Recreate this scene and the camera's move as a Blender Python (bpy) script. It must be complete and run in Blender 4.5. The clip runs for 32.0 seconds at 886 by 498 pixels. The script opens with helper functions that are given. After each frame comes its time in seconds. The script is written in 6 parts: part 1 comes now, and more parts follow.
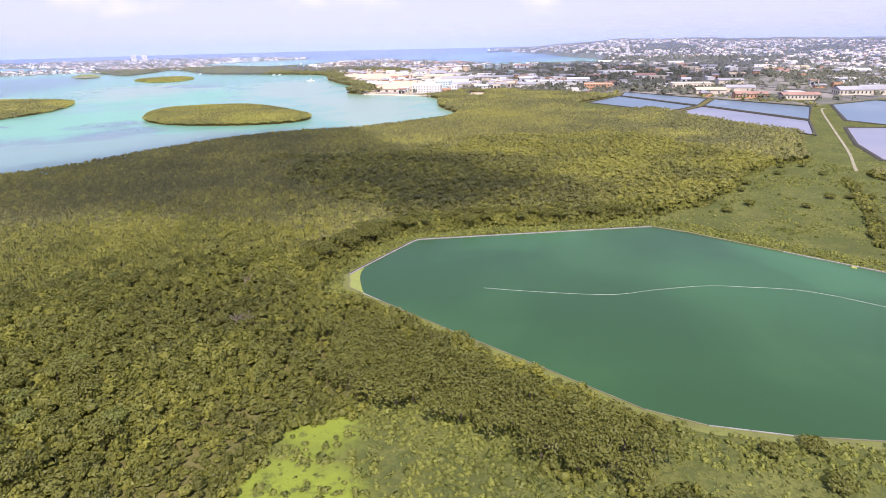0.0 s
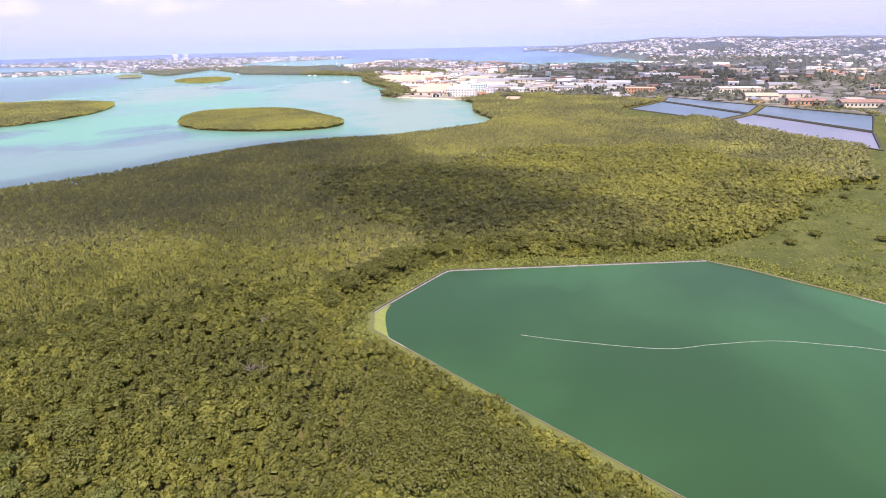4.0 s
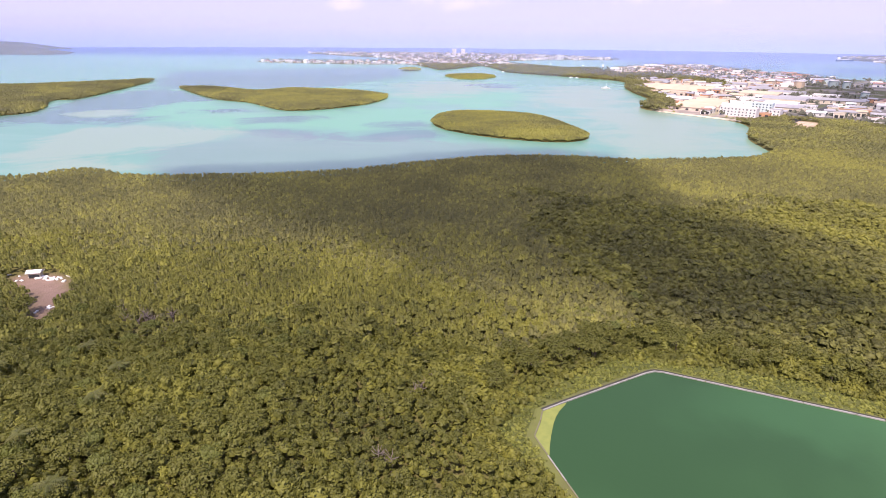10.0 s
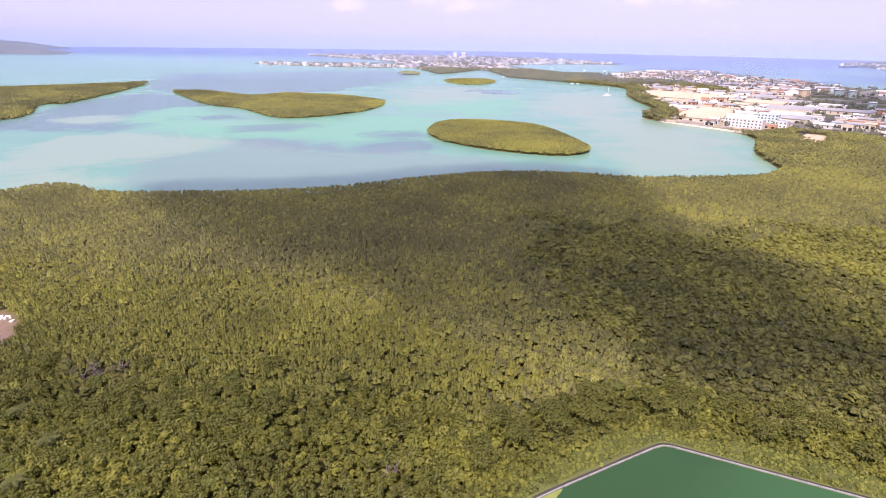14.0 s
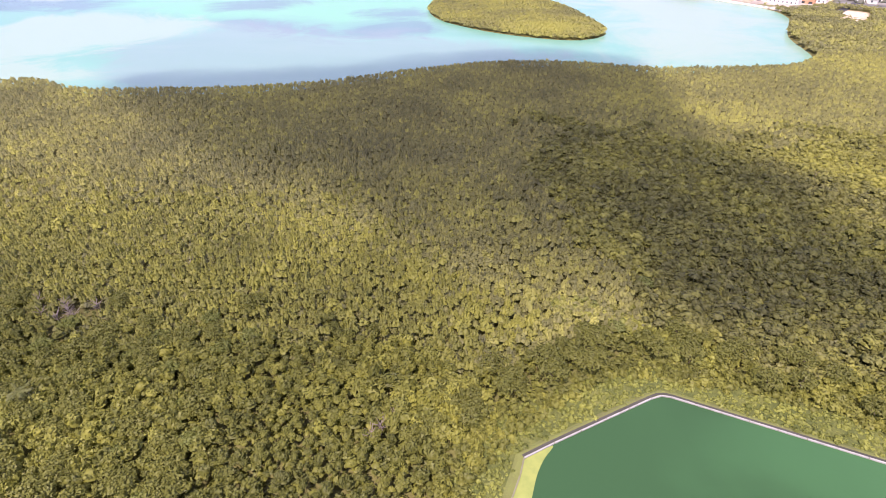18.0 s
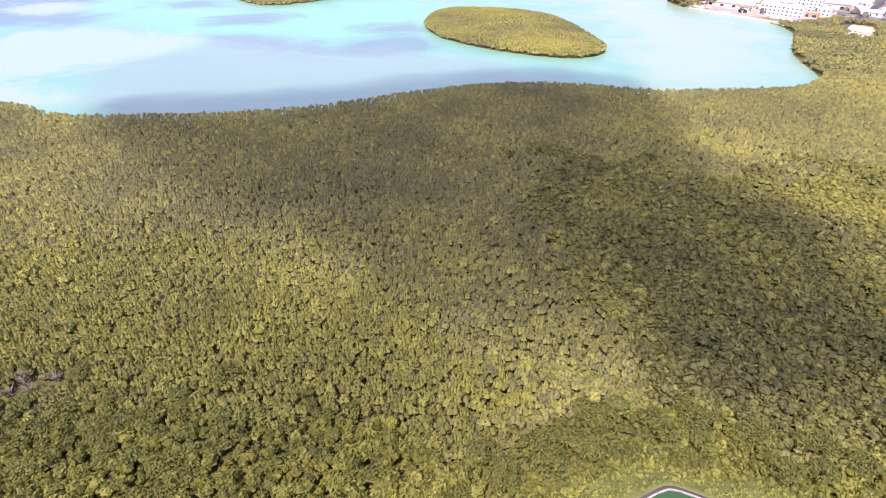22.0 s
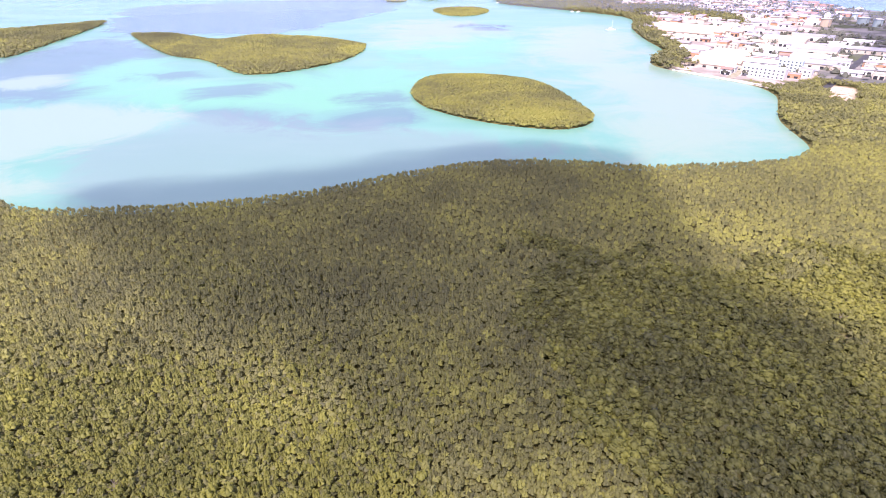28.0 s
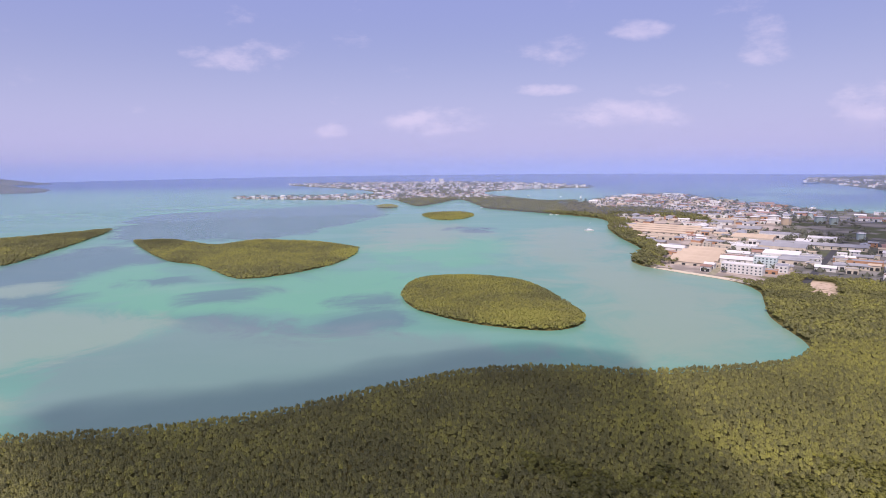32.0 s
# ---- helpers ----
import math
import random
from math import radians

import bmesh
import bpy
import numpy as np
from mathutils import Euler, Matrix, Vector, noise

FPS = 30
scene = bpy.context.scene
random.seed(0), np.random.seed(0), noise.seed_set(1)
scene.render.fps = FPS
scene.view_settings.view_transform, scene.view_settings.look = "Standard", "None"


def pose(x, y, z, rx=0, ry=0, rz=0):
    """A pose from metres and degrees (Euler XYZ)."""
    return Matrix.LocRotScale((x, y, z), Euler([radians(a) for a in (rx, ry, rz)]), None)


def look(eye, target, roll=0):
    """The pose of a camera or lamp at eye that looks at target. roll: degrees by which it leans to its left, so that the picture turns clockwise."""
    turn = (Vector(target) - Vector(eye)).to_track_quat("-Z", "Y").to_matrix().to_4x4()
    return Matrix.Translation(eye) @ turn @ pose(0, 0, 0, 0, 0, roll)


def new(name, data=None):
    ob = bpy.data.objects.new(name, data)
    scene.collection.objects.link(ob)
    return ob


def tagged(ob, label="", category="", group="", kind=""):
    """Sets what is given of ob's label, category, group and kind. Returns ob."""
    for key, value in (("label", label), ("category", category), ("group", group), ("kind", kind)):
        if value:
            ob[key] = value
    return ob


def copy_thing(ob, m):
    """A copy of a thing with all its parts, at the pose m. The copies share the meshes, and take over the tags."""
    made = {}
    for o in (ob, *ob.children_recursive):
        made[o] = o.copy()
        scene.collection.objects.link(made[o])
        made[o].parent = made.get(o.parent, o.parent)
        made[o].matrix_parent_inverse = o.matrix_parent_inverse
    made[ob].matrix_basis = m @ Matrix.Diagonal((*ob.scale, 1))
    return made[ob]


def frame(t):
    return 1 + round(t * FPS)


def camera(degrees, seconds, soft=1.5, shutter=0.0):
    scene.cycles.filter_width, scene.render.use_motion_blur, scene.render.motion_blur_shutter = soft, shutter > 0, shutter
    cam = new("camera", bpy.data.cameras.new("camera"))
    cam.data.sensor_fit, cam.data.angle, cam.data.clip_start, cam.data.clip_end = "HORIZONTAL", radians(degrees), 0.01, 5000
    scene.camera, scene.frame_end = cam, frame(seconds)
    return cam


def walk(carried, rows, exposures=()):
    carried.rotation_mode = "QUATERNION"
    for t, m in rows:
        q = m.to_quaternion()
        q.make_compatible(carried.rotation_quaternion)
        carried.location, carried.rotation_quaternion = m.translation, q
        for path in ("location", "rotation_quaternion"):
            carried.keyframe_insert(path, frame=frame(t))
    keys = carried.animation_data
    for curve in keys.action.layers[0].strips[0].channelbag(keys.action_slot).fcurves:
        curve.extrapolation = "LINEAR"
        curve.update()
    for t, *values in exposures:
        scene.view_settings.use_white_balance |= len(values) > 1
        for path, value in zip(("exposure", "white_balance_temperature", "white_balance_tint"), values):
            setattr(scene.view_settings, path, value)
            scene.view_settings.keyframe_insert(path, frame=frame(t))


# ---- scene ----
cam = camera(77.8, 32.0, soft=0.25)
# seconds, x, y, z, yaw, pitch, roll: a slow climb over the mangroves
PATH = [
    (0, -31.3, -172.7, 82.2, -27.03, -20.98, -1.18),
    (0.5, -30.3, -170.7, 83.2, -26.95, -21.02, -0.97),
    (1, -29.5, -168.7, 84.1, -26.87, -21.04, -1.15),
    (1.5, -28.7, -166.7, 84.8, -26.83, -21.07, -1.02),
    (2, -27.8, -164.6, 85.5, -26.56, -21.09, -1.18),
    (2.5, -26.7, -162.1, 86.3, -26.50, -21.13, -1.08),
    (4.5, -20.6, -151.0, 90.0, -21.83, -21.10, -1.22),
    (5, -18.6, -148.0, 91.2, -19.69, -21.08, -1.07),
    (5.5, -16.3, -144.9, 92.3, -16.23, -20.97, -0.91),
    (6, -14.1, -141.9, 93.2, -12.63, -20.85, -0.80),
    (6.5, -12.0, -138.8, 93.9, -9.34, -20.84, -0.67),
    (7, -10.0, -135.6, 94.5, -6.29, -20.89, -0.68),
    (7.5, -7.9, -132.4, 94.9, -3.59, -20.89, -0.36),
    (8, -5.9, -129.3, 95.3, -0.79, -20.91, -0.11),
    (8.5, -4.2, -126.5, 95.9, 0.91, -20.95, 0.12),
    (9, -3.0, -123.9, 96.8, 1.82, -21.05, 0.21),
    (9.5, -2.0, -121.5, 97.8, 2.16, -21.15, 0.32),
    (10, -1.1, -118.8, 98.9, 2.14, -21.21, 0.47),
    (10.5, -0.4, -116.0, 100.1, 2.11, -21.28, 0.58),
    (11, 0.3, -112.9, 101.2, 2.09, -21.28, 0.66),
    (11.5, 1.1, -109.6, 102.1, 2.10, -21.28, 0.68),
    (12, 1.9, -106.3, 102.9, 2.13, -21.26, 0.80),
    (12.5, 2.4, -102.9, 103.5, 2.08, -21.21, 0.86),
    (13, 2.6, -99.6, 104.0, 2.11, -21.08, 0.89),
    (13.5, 2.8, -96.6, 104.7, 2.11, -21.03, 0.93),
    (15.5, 4.2, -85.5, 107.1, 2.24, -23.02, 0.95),
    (16, 4.9, -82.6, 108.2, 2.25, -28.56, 0.97),
    (16.5, 5.6, -79.7, 109.6, 2.48, -32.33, 0.93),
    (17, 6.0, -77.0, 110.8, 2.45, -33.28, 0.88),
    (17.5, 6.2, -74.4, 112.0, 2.52, -33.49, 0.87),
    (18, 6.4, -71.8, 113.1, 2.60, -33.56, 0.77),
    (18.5, 6.7, -69.1, 114.2, 2.57, -33.64, 0.89),
    (19, 6.9, -66.5, 115.3, 2.65, -33.69, 0.85),
    (19.5, 7.1, -63.8, 116.3, 2.59, -33.63, 0.86),
    (20, 7.4, -60.8, 117.2, 2.61, -33.61, 0.91),
    (20.5, 7.6, -58.0, 118.1, 2.71, -33.53, 0.73),
    (21, 8.1, -55.4, 119.1, 2.68, -33.52, 0.85),
    (21.5, 8.4, -53.0, 120.2, 2.58, -33.41, 0.83),
    (22, 8.5, -50.7, 121.5, 2.57, -33.36, 0.80),
    (22.5, 8.6, -48.3, 122.7, 2.46, -33.33, 0.73),
    (23, 8.7, -45.9, 123.9, 2.41, -33.29, 0.72),
    (23.5, 8.8, -43.5, 125.3, 2.36, -33.21, 0.68),
    (24, 8.9, -41.2, 126.7, 2.34, -33.24, 0.59),
    (24.5, 9.2, -38.9, 128.0, 2.36, -33.16, 0.46),
    (25, 9.5, -36.9, 129.3, 2.36, -33.06, 0.30),
    (25.5, 9.9, -34.8, 130.7, 2.32, -32.98, 0.07),
    (27.5, 9.8, -25.9, 136.0, 2.04, -31.83, -0.27),
    (28, 8.4, -23.0, 137.7, 1.62, -28.98, 0.05),
    (28.5, 8.3, -20.4, 138.8, 1.52, -26.12, -0.05),
    (29, 7.9, -18.3, 139.6, 1.39, -23.05, -0.20),
    (29.5, 7.7, -16.3, 140.2, 1.15, -22.08, -0.28),
    (30, 7.3, -14.0, 140.8, 0.97, -21.75, -0.38),
    (30.5, 7.6, -12.0, 141.7, 0.92, -18.87, -0.42),
    (31, 7.4, -9.4, 142.4, 0.87, -13.11, -0.48),
    (31.5, 7.2, -7.5, 143.1, 0.62, -10.12, -0.50),
    (32, 6.5, -5.9, 143.7, 0.40, -9.36, -0.60),]
walk(cam, [(t, pose(x, y, z, 90 + p, 0, yaw) @ pose(0, 0, 0, 0, 0, r)) for t, x, y, z, yaw, p, r in PATH],
     exposures=[(0, 0.76, 6640, 22), (6, 0.73, 6820, 26), (13, 0.68, 6980, 30), (16, 0.86, 6850, 32), (18, 1.16, 6780, 34), (25, 1.2, 6500, 36), (28, 1.14, 6420, 36), (29, 0.84, 6370, 35), (30, 0.69, 6400, 33), (31, 0.26, 6520, 28), (32, 0.04, 6600, 27)])

# ---- world and sun ----
SUN_ELEV, SUN_AZ = 58.0, 200.0          # azimuth clockwise from +y: from behind the camera
world = bpy.data.worlds.new("sky")
scene.world = world
world.use_nodes = True
wt = world.node_tree
wt.nodes.clear()


class Net:
    """Short helpers round a node tree."""

    def __init__(self, tree):
        self.t = tree

    def put(self, v, sock):
        if isinstance(v, bpy.types.NodeSocket):
            self.t.links.new(v, sock)
        elif v is not None:
            sock.default_value = v

    def math(self, op, a, b=None, c=None, clamp=False):
        n = self.t.nodes.new("ShaderNodeMath")
        n.operation, n.use_clamp = op, clamp
        for i, v in enumerate((a, b, c)):
            self.put(v, n.inputs[i])
        return n.outputs[0]

    def mix(self, f, a, b, blend="MIX"):
        n = self.t.nodes.new("ShaderNodeMix")
        n.data_type, n.blend_type = "RGBA", blend
        self.put(f, n.inputs[0])
        for v, s in ((a, n.inputs[6]), (b, n.inputs[7])):
            self.put((*v, 1) if isinstance(v, tuple) and len(v) == 3 else v, s)
        return n.outputs[2]

    def noise(self, vec, scale, detail=3.0, rough=0.55, dist=0.0):
        n = self.t.nodes.new("ShaderNodeTexNoise")
        self.put(vec, n.inputs["Vector"])
        n.inputs["Scale"].default_value, n.inputs["Detail"].default_value = scale, detail
        n.inputs["Roughness"].default_value, n.inputs["Distortion"].default_value = rough, dist
        return n.outputs["Fac"]

    def step(self, v, lo, hi, a=0.0, b=1.0):
        n = self.t.nodes.new("ShaderNodeMapRange")
        n.interpolation_type = "SMOOTHSTEP"
        for s, q in zip(n.inputs, (v, lo, hi, a, b)):
            self.put(q, s)
        return n.outputs[0]

    def coords(self, which="Object"):
        return self.t.nodes.new("ShaderNodeTexCoord").outputs[which]

    def xyz(self, vec):
        n = self.t.nodes.new("ShaderNodeSeparateXYZ")
        self.put(vec, n.inputs[0])
        return n.outputs

    def attr(self, name):
        n = self.t.nodes.new("ShaderNodeAttribute")
        n.attribute_name = name
        return n.outputs["Fac"]


CLOUD_BANKS = ((-0.012, 0.063, 0.113, 0.029), (0.318, 0.069, 0.129, 0.031), (0.18, 0.188, 0.077, 0.029), (0.34, 0.218, 0.062, 0.021), (0.556, 0.195, 0.062, 0.046), (0.745, 0.095, 0.077, 0.057), (-0.334, 0.18, 0.113, 0.029), (-0.44, 0.19, 0.041, 0.016), (0.375, 0.117, 0.051, 0.014), (-0.208, 0.05, 0.041, 0.014), (0.177, 0.117, 0.072, 0.012))
nt = Net(wt)
sky = wt.nodes.new("ShaderNodeTexSky")
sky.sky_type, sky.sun_disc = "NISHITA", False
sky.sun_elevation, sky.sun_rotation = radians(SUN_ELEV), radians(SUN_AZ)
sky.air_density, sky.dust_density, sky.ozone_density = 1.0, 1.2, 3.0
way = nt.coords("Generated")
wx, wy, wz = nt.xyz(way)
# pale lavender band of haze that lies along the horizon
haze = nt.step(wz, 0.0, 0.34, 1.0, 0.0)
air = nt.mix(nt.math("MULTIPLY", haze, 0.80), sky.outputs[0], (5.75, 6.2, 9.9))
# clearer blue above the haze
air = nt.mix(nt.step(wz, 0.08, 0.30, 0.0, 0.5), air, (4.7, 5.6, 10.8))
# fair-weather clouds: small puffs anywhere, and banks low over the sea to the north
stretch = wt.nodes.new("ShaderNodeMapping")
stretch.inputs["Scale"].default_value = (1.0, 1.0, 2.2)
wt.links.new(way, stretch.inputs[0])
billow = nt.noise(stretch.outputs[0], 11.0, 7.0, 0.62)
fx, fz = nt.math("DIVIDE", wx, nt.math("MAXIMUM", wy, 0.05)), nt.math("DIVIDE", wz, nt.math("MAXIMUM", wy, 0.05))
cover = nt.math("MULTIPLY", nt.step(wz, 0.24, 0.5), 0.10)
for cx, cz, rx, rz in CLOUD_BANKS:
    u, v = nt.math("DIVIDE", nt.math("SUBTRACT", fx, cx), rx), nt.math("DIVIDE", nt.math("SUBTRACT", fz, cz), rz)
    d = nt.math("ADD", nt.math("MULTIPLY", u, u), nt.math("MULTIPLY", v, v))
    cover = nt.math("MAXIMUM", cover, nt.step(d, 0.0, 1.6, 0.30, 0.0))
puffs = nt.step(nt.math("ADD", billow, cover), 0.62, 0.96)
air = nt.mix(nt.math("MULTIPLY", puffs, 0.36), air, (10.6, 9.8, 11.4))
far_sea = (3.7, 4.8, 8.8)
air = nt.mix(nt.step(wz, -0.030, 0.014), far_sea, air)
bg = wt.nodes.new("ShaderNodeBackground")
bg.inputs["Strength"].default_value = 0.085
wt.links.new(air, bg.inputs["Color"])
out = wt.nodes.new("ShaderNodeOutputWorld")
wt.links.new(bg.outputs[0], out.inputs[0])

sun_dir = Vector((math.sin(radians(SUN_AZ)) * math.cos(radians(SUN_ELEV)), math.cos(radians(SUN_AZ)) * math.cos(radians(SUN_ELEV)), math.sin(radians(SUN_ELEV))))
sun = new("sun", bpy.data.lights.new("sun", "SUN"))
sun.data.energy, sun.data.angle, sun.data.color = 4.1, radians(0.6), (1.0, 0.95, 0.86)
sun.matrix_world = look(sun_dir * 900, (0, 0, 0))


# ---- materials ----
def material(name, color, rough=0.7, metal=0.0, spec=0.3):
    """A principled material; gives back the material, its net and its shader."""
    m = bpy.data.materials.new(name)
    m.use_nodes = True
    b = m.node_tree.nodes["Principled BSDF"]
    b.inputs["Base Color"].default_value = (*color, 1)
    b.inputs["Roughness"].default_value, b.inputs["Metallic"].default_value = rough, metal
    b.inputs["Specular IOR Level"].default_value = spec
    return m, Net(m.node_tree), b


def bump(net, b, height, strength, distance):
    n = net.t.nodes.new("ShaderNodeBump")
    n.inputs["Strength"].default_value, n.inputs["Distance"].default_value = strength, distance
    net.put(height, n.inputs["Height"])
    net.put(n.outputs[0], b.inputs["Normal"])


def worn(name, color, dark, rough=0.75, scale=0.4, metal=0.0, relief=0.0):
    """A surface with stains and grain at two sizes."""
    m, n, b = material(name, color, rough, metal)
    o = n.coords()
    rnd = n.t.nodes.new("ShaderNodeObjectInfo").outputs["Random"]
    big = n.step(n.noise(o, scale, 4.0), 0.35, 0.7)
    fine = n.noise(o, scale * 9, 2.0)
    c = n.mix(n.math("MULTIPLY", big, 0.6), color, dark)
    c = n.mix(n.math("MULTIPLY", fine, 0.3), c, dark)
    c = n.mix(n.math("MULTIPLY", rnd, 0.25), c, dark)
    n.put(c, b.inputs["Base Color"])
    if relief:
        bump(n, b, fine, 0.5, relief)
    return m


def leaf_material(name, dark, mid, light, patch=0.012):
    """Foliage: one tint a tree, drifts of species over the ground, grain in the leaves."""
    m, n, b = material(name, mid, 0.55, 0.0, 0.28)
    o = n.coords()
    tint = n.attr("tint")
    drift = n.step(n.noise(o, patch, 4.0, 0.6), 0.36, 0.64)
    f = n.math("ADD", n.math("MULTIPLY", tint, 0.72), n.math("MULTIPLY", drift, 0.28))
    leaf = n.t.nodes.new("ShaderNodeNewGeometry").outputs["Random Per Island"]
    f = n.math("ADD", f, n.math("MULTIPLY", n.math("SUBTRACT", leaf, 0.5), 0.15), clamp=True)
    ramp = n.t.nodes.new("ShaderNodeValToRGB")
    e = ramp.color_ramp.elements
    e[0].position, e[0].color = 0.05, (*dark, 1)
    e[1].position, e[1].color = 0.95, (*light, 1)
    k = e.new(0.5)
    k.color = (*mid, 1)
    n.put(f, ramp.inputs[0])
    n.put(ramp.outputs[0], b.inputs["Base Color"])
    through_leaf, both = n.t.nodes.new("ShaderNodeBsdfTranslucent"), n.t.nodes.new("ShaderNodeMixShader")
    n.put(n.mix(0.35, ramp.outputs[0], (0.26, 0.30, 0.05)), through_leaf.inputs[0])
    both.inputs[0].default_value = 0.30
    n.put(b.outputs[0], both.inputs[1])
    n.put(through_leaf.outputs[0], both.inputs[2])
    n.put(both.outputs[0], n.t.nodes["Material Output"].inputs[0])
    return m


M_MANGROVE = leaf_material("mangrove_leaves", (0.106, 0.106, 0.050), (0.184, 0.182, 0.068), (0.335, 0.328, 0.080))
M_GREEN_MANGROVE = leaf_material("green_mangrove_leaves", (0.126, 0.130, 0.036), (0.196, 0.198, 0.046), (0.305, 0.300, 0.060))
M_BUSH = leaf_material("broadleaf_leaves", (0.090, 0.096, 0.022), (0.158, 0.162, 0.033), (0.268, 0.264, 0.048), 0.03)
M_MIXED = leaf_material("mixed_forest_leaves", (0.104, 0.104, 0.036), (0.176, 0.176, 0.048), (0.290, 0.284, 0.058), 0.03)
# town leaves are lightened and greyed: distance haze is put into their colour
M_CITY_TREE = leaf_material("town_tree_leaves", (0.095, 0.102, 0.076), (0.145, 0.150, 0.115), (0.200, 0.205, 0.155), 0.004)
M_SHRUB = leaf_material("shrub_leaves", (0.100, 0.118, 0.026), (0.172, 0.190, 0.042), (0.265, 0.280, 0.060), 0.03)
M_GRASS_TUFT = leaf_material("grass_leaves", (0.100, 0.118, 0.034), (0.165, 0.182, 0.044), (0.275, 0.278, 0.056), 0.03)
M_PALM = leaf_material("palm_leaves", (0.06, 0.075, 0.020), (0.115, 0.125, 0.035), (0.19, 0.185, 0.06), 0.05)
M_BARK = worn("bark", (0.17, 0.13, 0.09), (0.07, 0.05, 0.035), 0.9, 1.5)
M_MOSSY = worn("mossy_concrete", (0.20, 0.19, 0.12), (0.11, 0.11, 0.06), 0.95, 0.3)
M_KERB = worn("weathered_concrete", (0.33, 0.325, 0.30), (0.16, 0.155, 0.14), 0.9, 0.5)
M_BERM = worn("weedy_earth_bank", (0.140, 0.160, 0.040), (0.100, 0.098, 0.040), 0.95, 0.22, relief=0.3)
M_DARKBANK = worn("dark_earth_bank", (0.070, 0.066, 0.052), (0.035, 0.035, 0.026), 0.95, 0.1)
M_TRACK = worn("marl_track", (0.34, 0.31, 0.23), (0.17, 0.17, 0.09), 0.95, 0.2)
M_ASPHALT = worn("asphalt", (0.075, 0.075, 0.078), (0.045, 0.045, 0.047), 0.9, 0.2)
M_WHITE = worn("white_painted_wall", (0.80, 0.79, 0.76), (0.55, 0.53, 0.48), 0.7, 0.15)
M_CREAM = worn("cream_wall", (0.68, 0.60, 0.48), (0.48, 0.42, 0.33), 0.8, 0.15)
M_ORANGE = worn("terracotta_wall", (0.58, 0.33, 0.20), (0.40, 0.22, 0.13), 0.8, 0.15)
M_TEAL = worn("pale_turquoise_wall", (0.60, 0.70, 0.68), (0.46, 0.56, 0.55), 0.7, 0.15)
M_ROOF_TAN = worn("sandy_flat_roof", (0.56, 0.45, 0.33), (0.42, 0.33, 0.24), 0.9, 0.06)
M_ROOF_WHITE = worn("white_metal_roof", (0.78, 0.77, 0.75), (0.55, 0.52, 0.48), 0.5, 0.06)
M_ROOF_GREY = worn("grey_metal_roof", (0.36, 0.36, 0.37), (0.23, 0.23, 0.24), 0.55, 0.06)
M_ROOF_RED = worn("rusty_red_roof", (0.37, 0.23, 0.18), (0.24, 0.15, 0.12), 0.8, 0.1)
M_TANK = worn("pale_green_tank_paint", (0.46, 0.56, 0.53), (0.34, 0.40, 0.37), 0.55, 0.1)
M_HULL = worn("white_hull", (0.80, 0.80, 0.79), (0.6, 0.6, 0.58), 0.35, 0.3)
M_SHIP = worn("blue_ship_paint", (0.10, 0.16, 0.26), (0.07, 0.10, 0.15), 0.5, 0.05)
M_ALGAE = worn("yellow_algae_mat", (0.25, 0.275, 0.068), (0.15, 0.19, 0.05), 0.8, 0.5)
M_FLOAT = worn("weathered_white_float", (0.40, 0.43, 0.38), (0.20, 0.24, 0.20), 0.6, 1.0)
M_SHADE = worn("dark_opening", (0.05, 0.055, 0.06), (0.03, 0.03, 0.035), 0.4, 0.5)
M_SAND = worn("pale_sand", (0.62, 0.55, 0.42), (0.48, 0.41, 0.30), 0.95, 0.1)
M_GLASS = material("window_glass", (0.05, 0.07, 0.09), 0.08, 0.0, 0.6)[0]
M_YELLOW = worn("faded_yellow_plastic", (0.36, 0.36, 0.11), (0.25, 0.25, 0.08), 0.6, 1.0)


def pond_material(name, deep, pale, scale=0.02, bloom=()):
    m, n, b = material(name, deep, 0.28, 0.0, 0.14)
    o = n.coords()
    f = n.step(n.noise(o, scale, 3.0, 0.5, 0.6), 0.4, 0.72)
    c = n.mix(f, deep, pale)
    if bloom:
        x, y, _ = n.xyz(o)
        wob = n.math("MULTIPLY", n.math("SUBTRACT", n.noise(o, 0.03, 4.0), 0.5), 40.0)
        for cx, cy, rx, ry, amount in bloom:
            u, v = n.math("DIVIDE", n.math("SUBTRACT", n.math("ADD", x, wob), cx), rx), n.math("DIVIDE", n.math("SUBTRACT", n.math("ADD", y, wob), cy), ry)
            c = n.mix(n.math("MULTIPLY", n.step(n.math("ADD", n.math("MULTIPLY", u, u), n.math("MULTIPLY", v, v)), 0.0, 2.0, 1.0, 0.0), amount), c, (0.050, 0.150, 0.056))
    n.put(c, b.inputs["Base Color"])
    bump(n, b, n.noise(o, 0.9, 3.0), 0.12, 0.12)
    return m


M_POND = pond_material("green_pond_water", (0.027, 0.072, 0.027), (0.036, 0.096, 0.035), 0.013, ((104, 12, 36, 14, 0.35), (176, -66, 14, 30, 0.6), (140, -70, 22, 34, 0.25)))
M_SALT = pond_material("settling_pond_water", (0.18, 0.19, 0.235), (0.26, 0.25, 0.285), 0.008)
M_SALT_BLUE = pond_material("blue_settling_pond_water", (0.105, 0.155, 0.195), (0.15, 0.195, 0.235), 0.008)


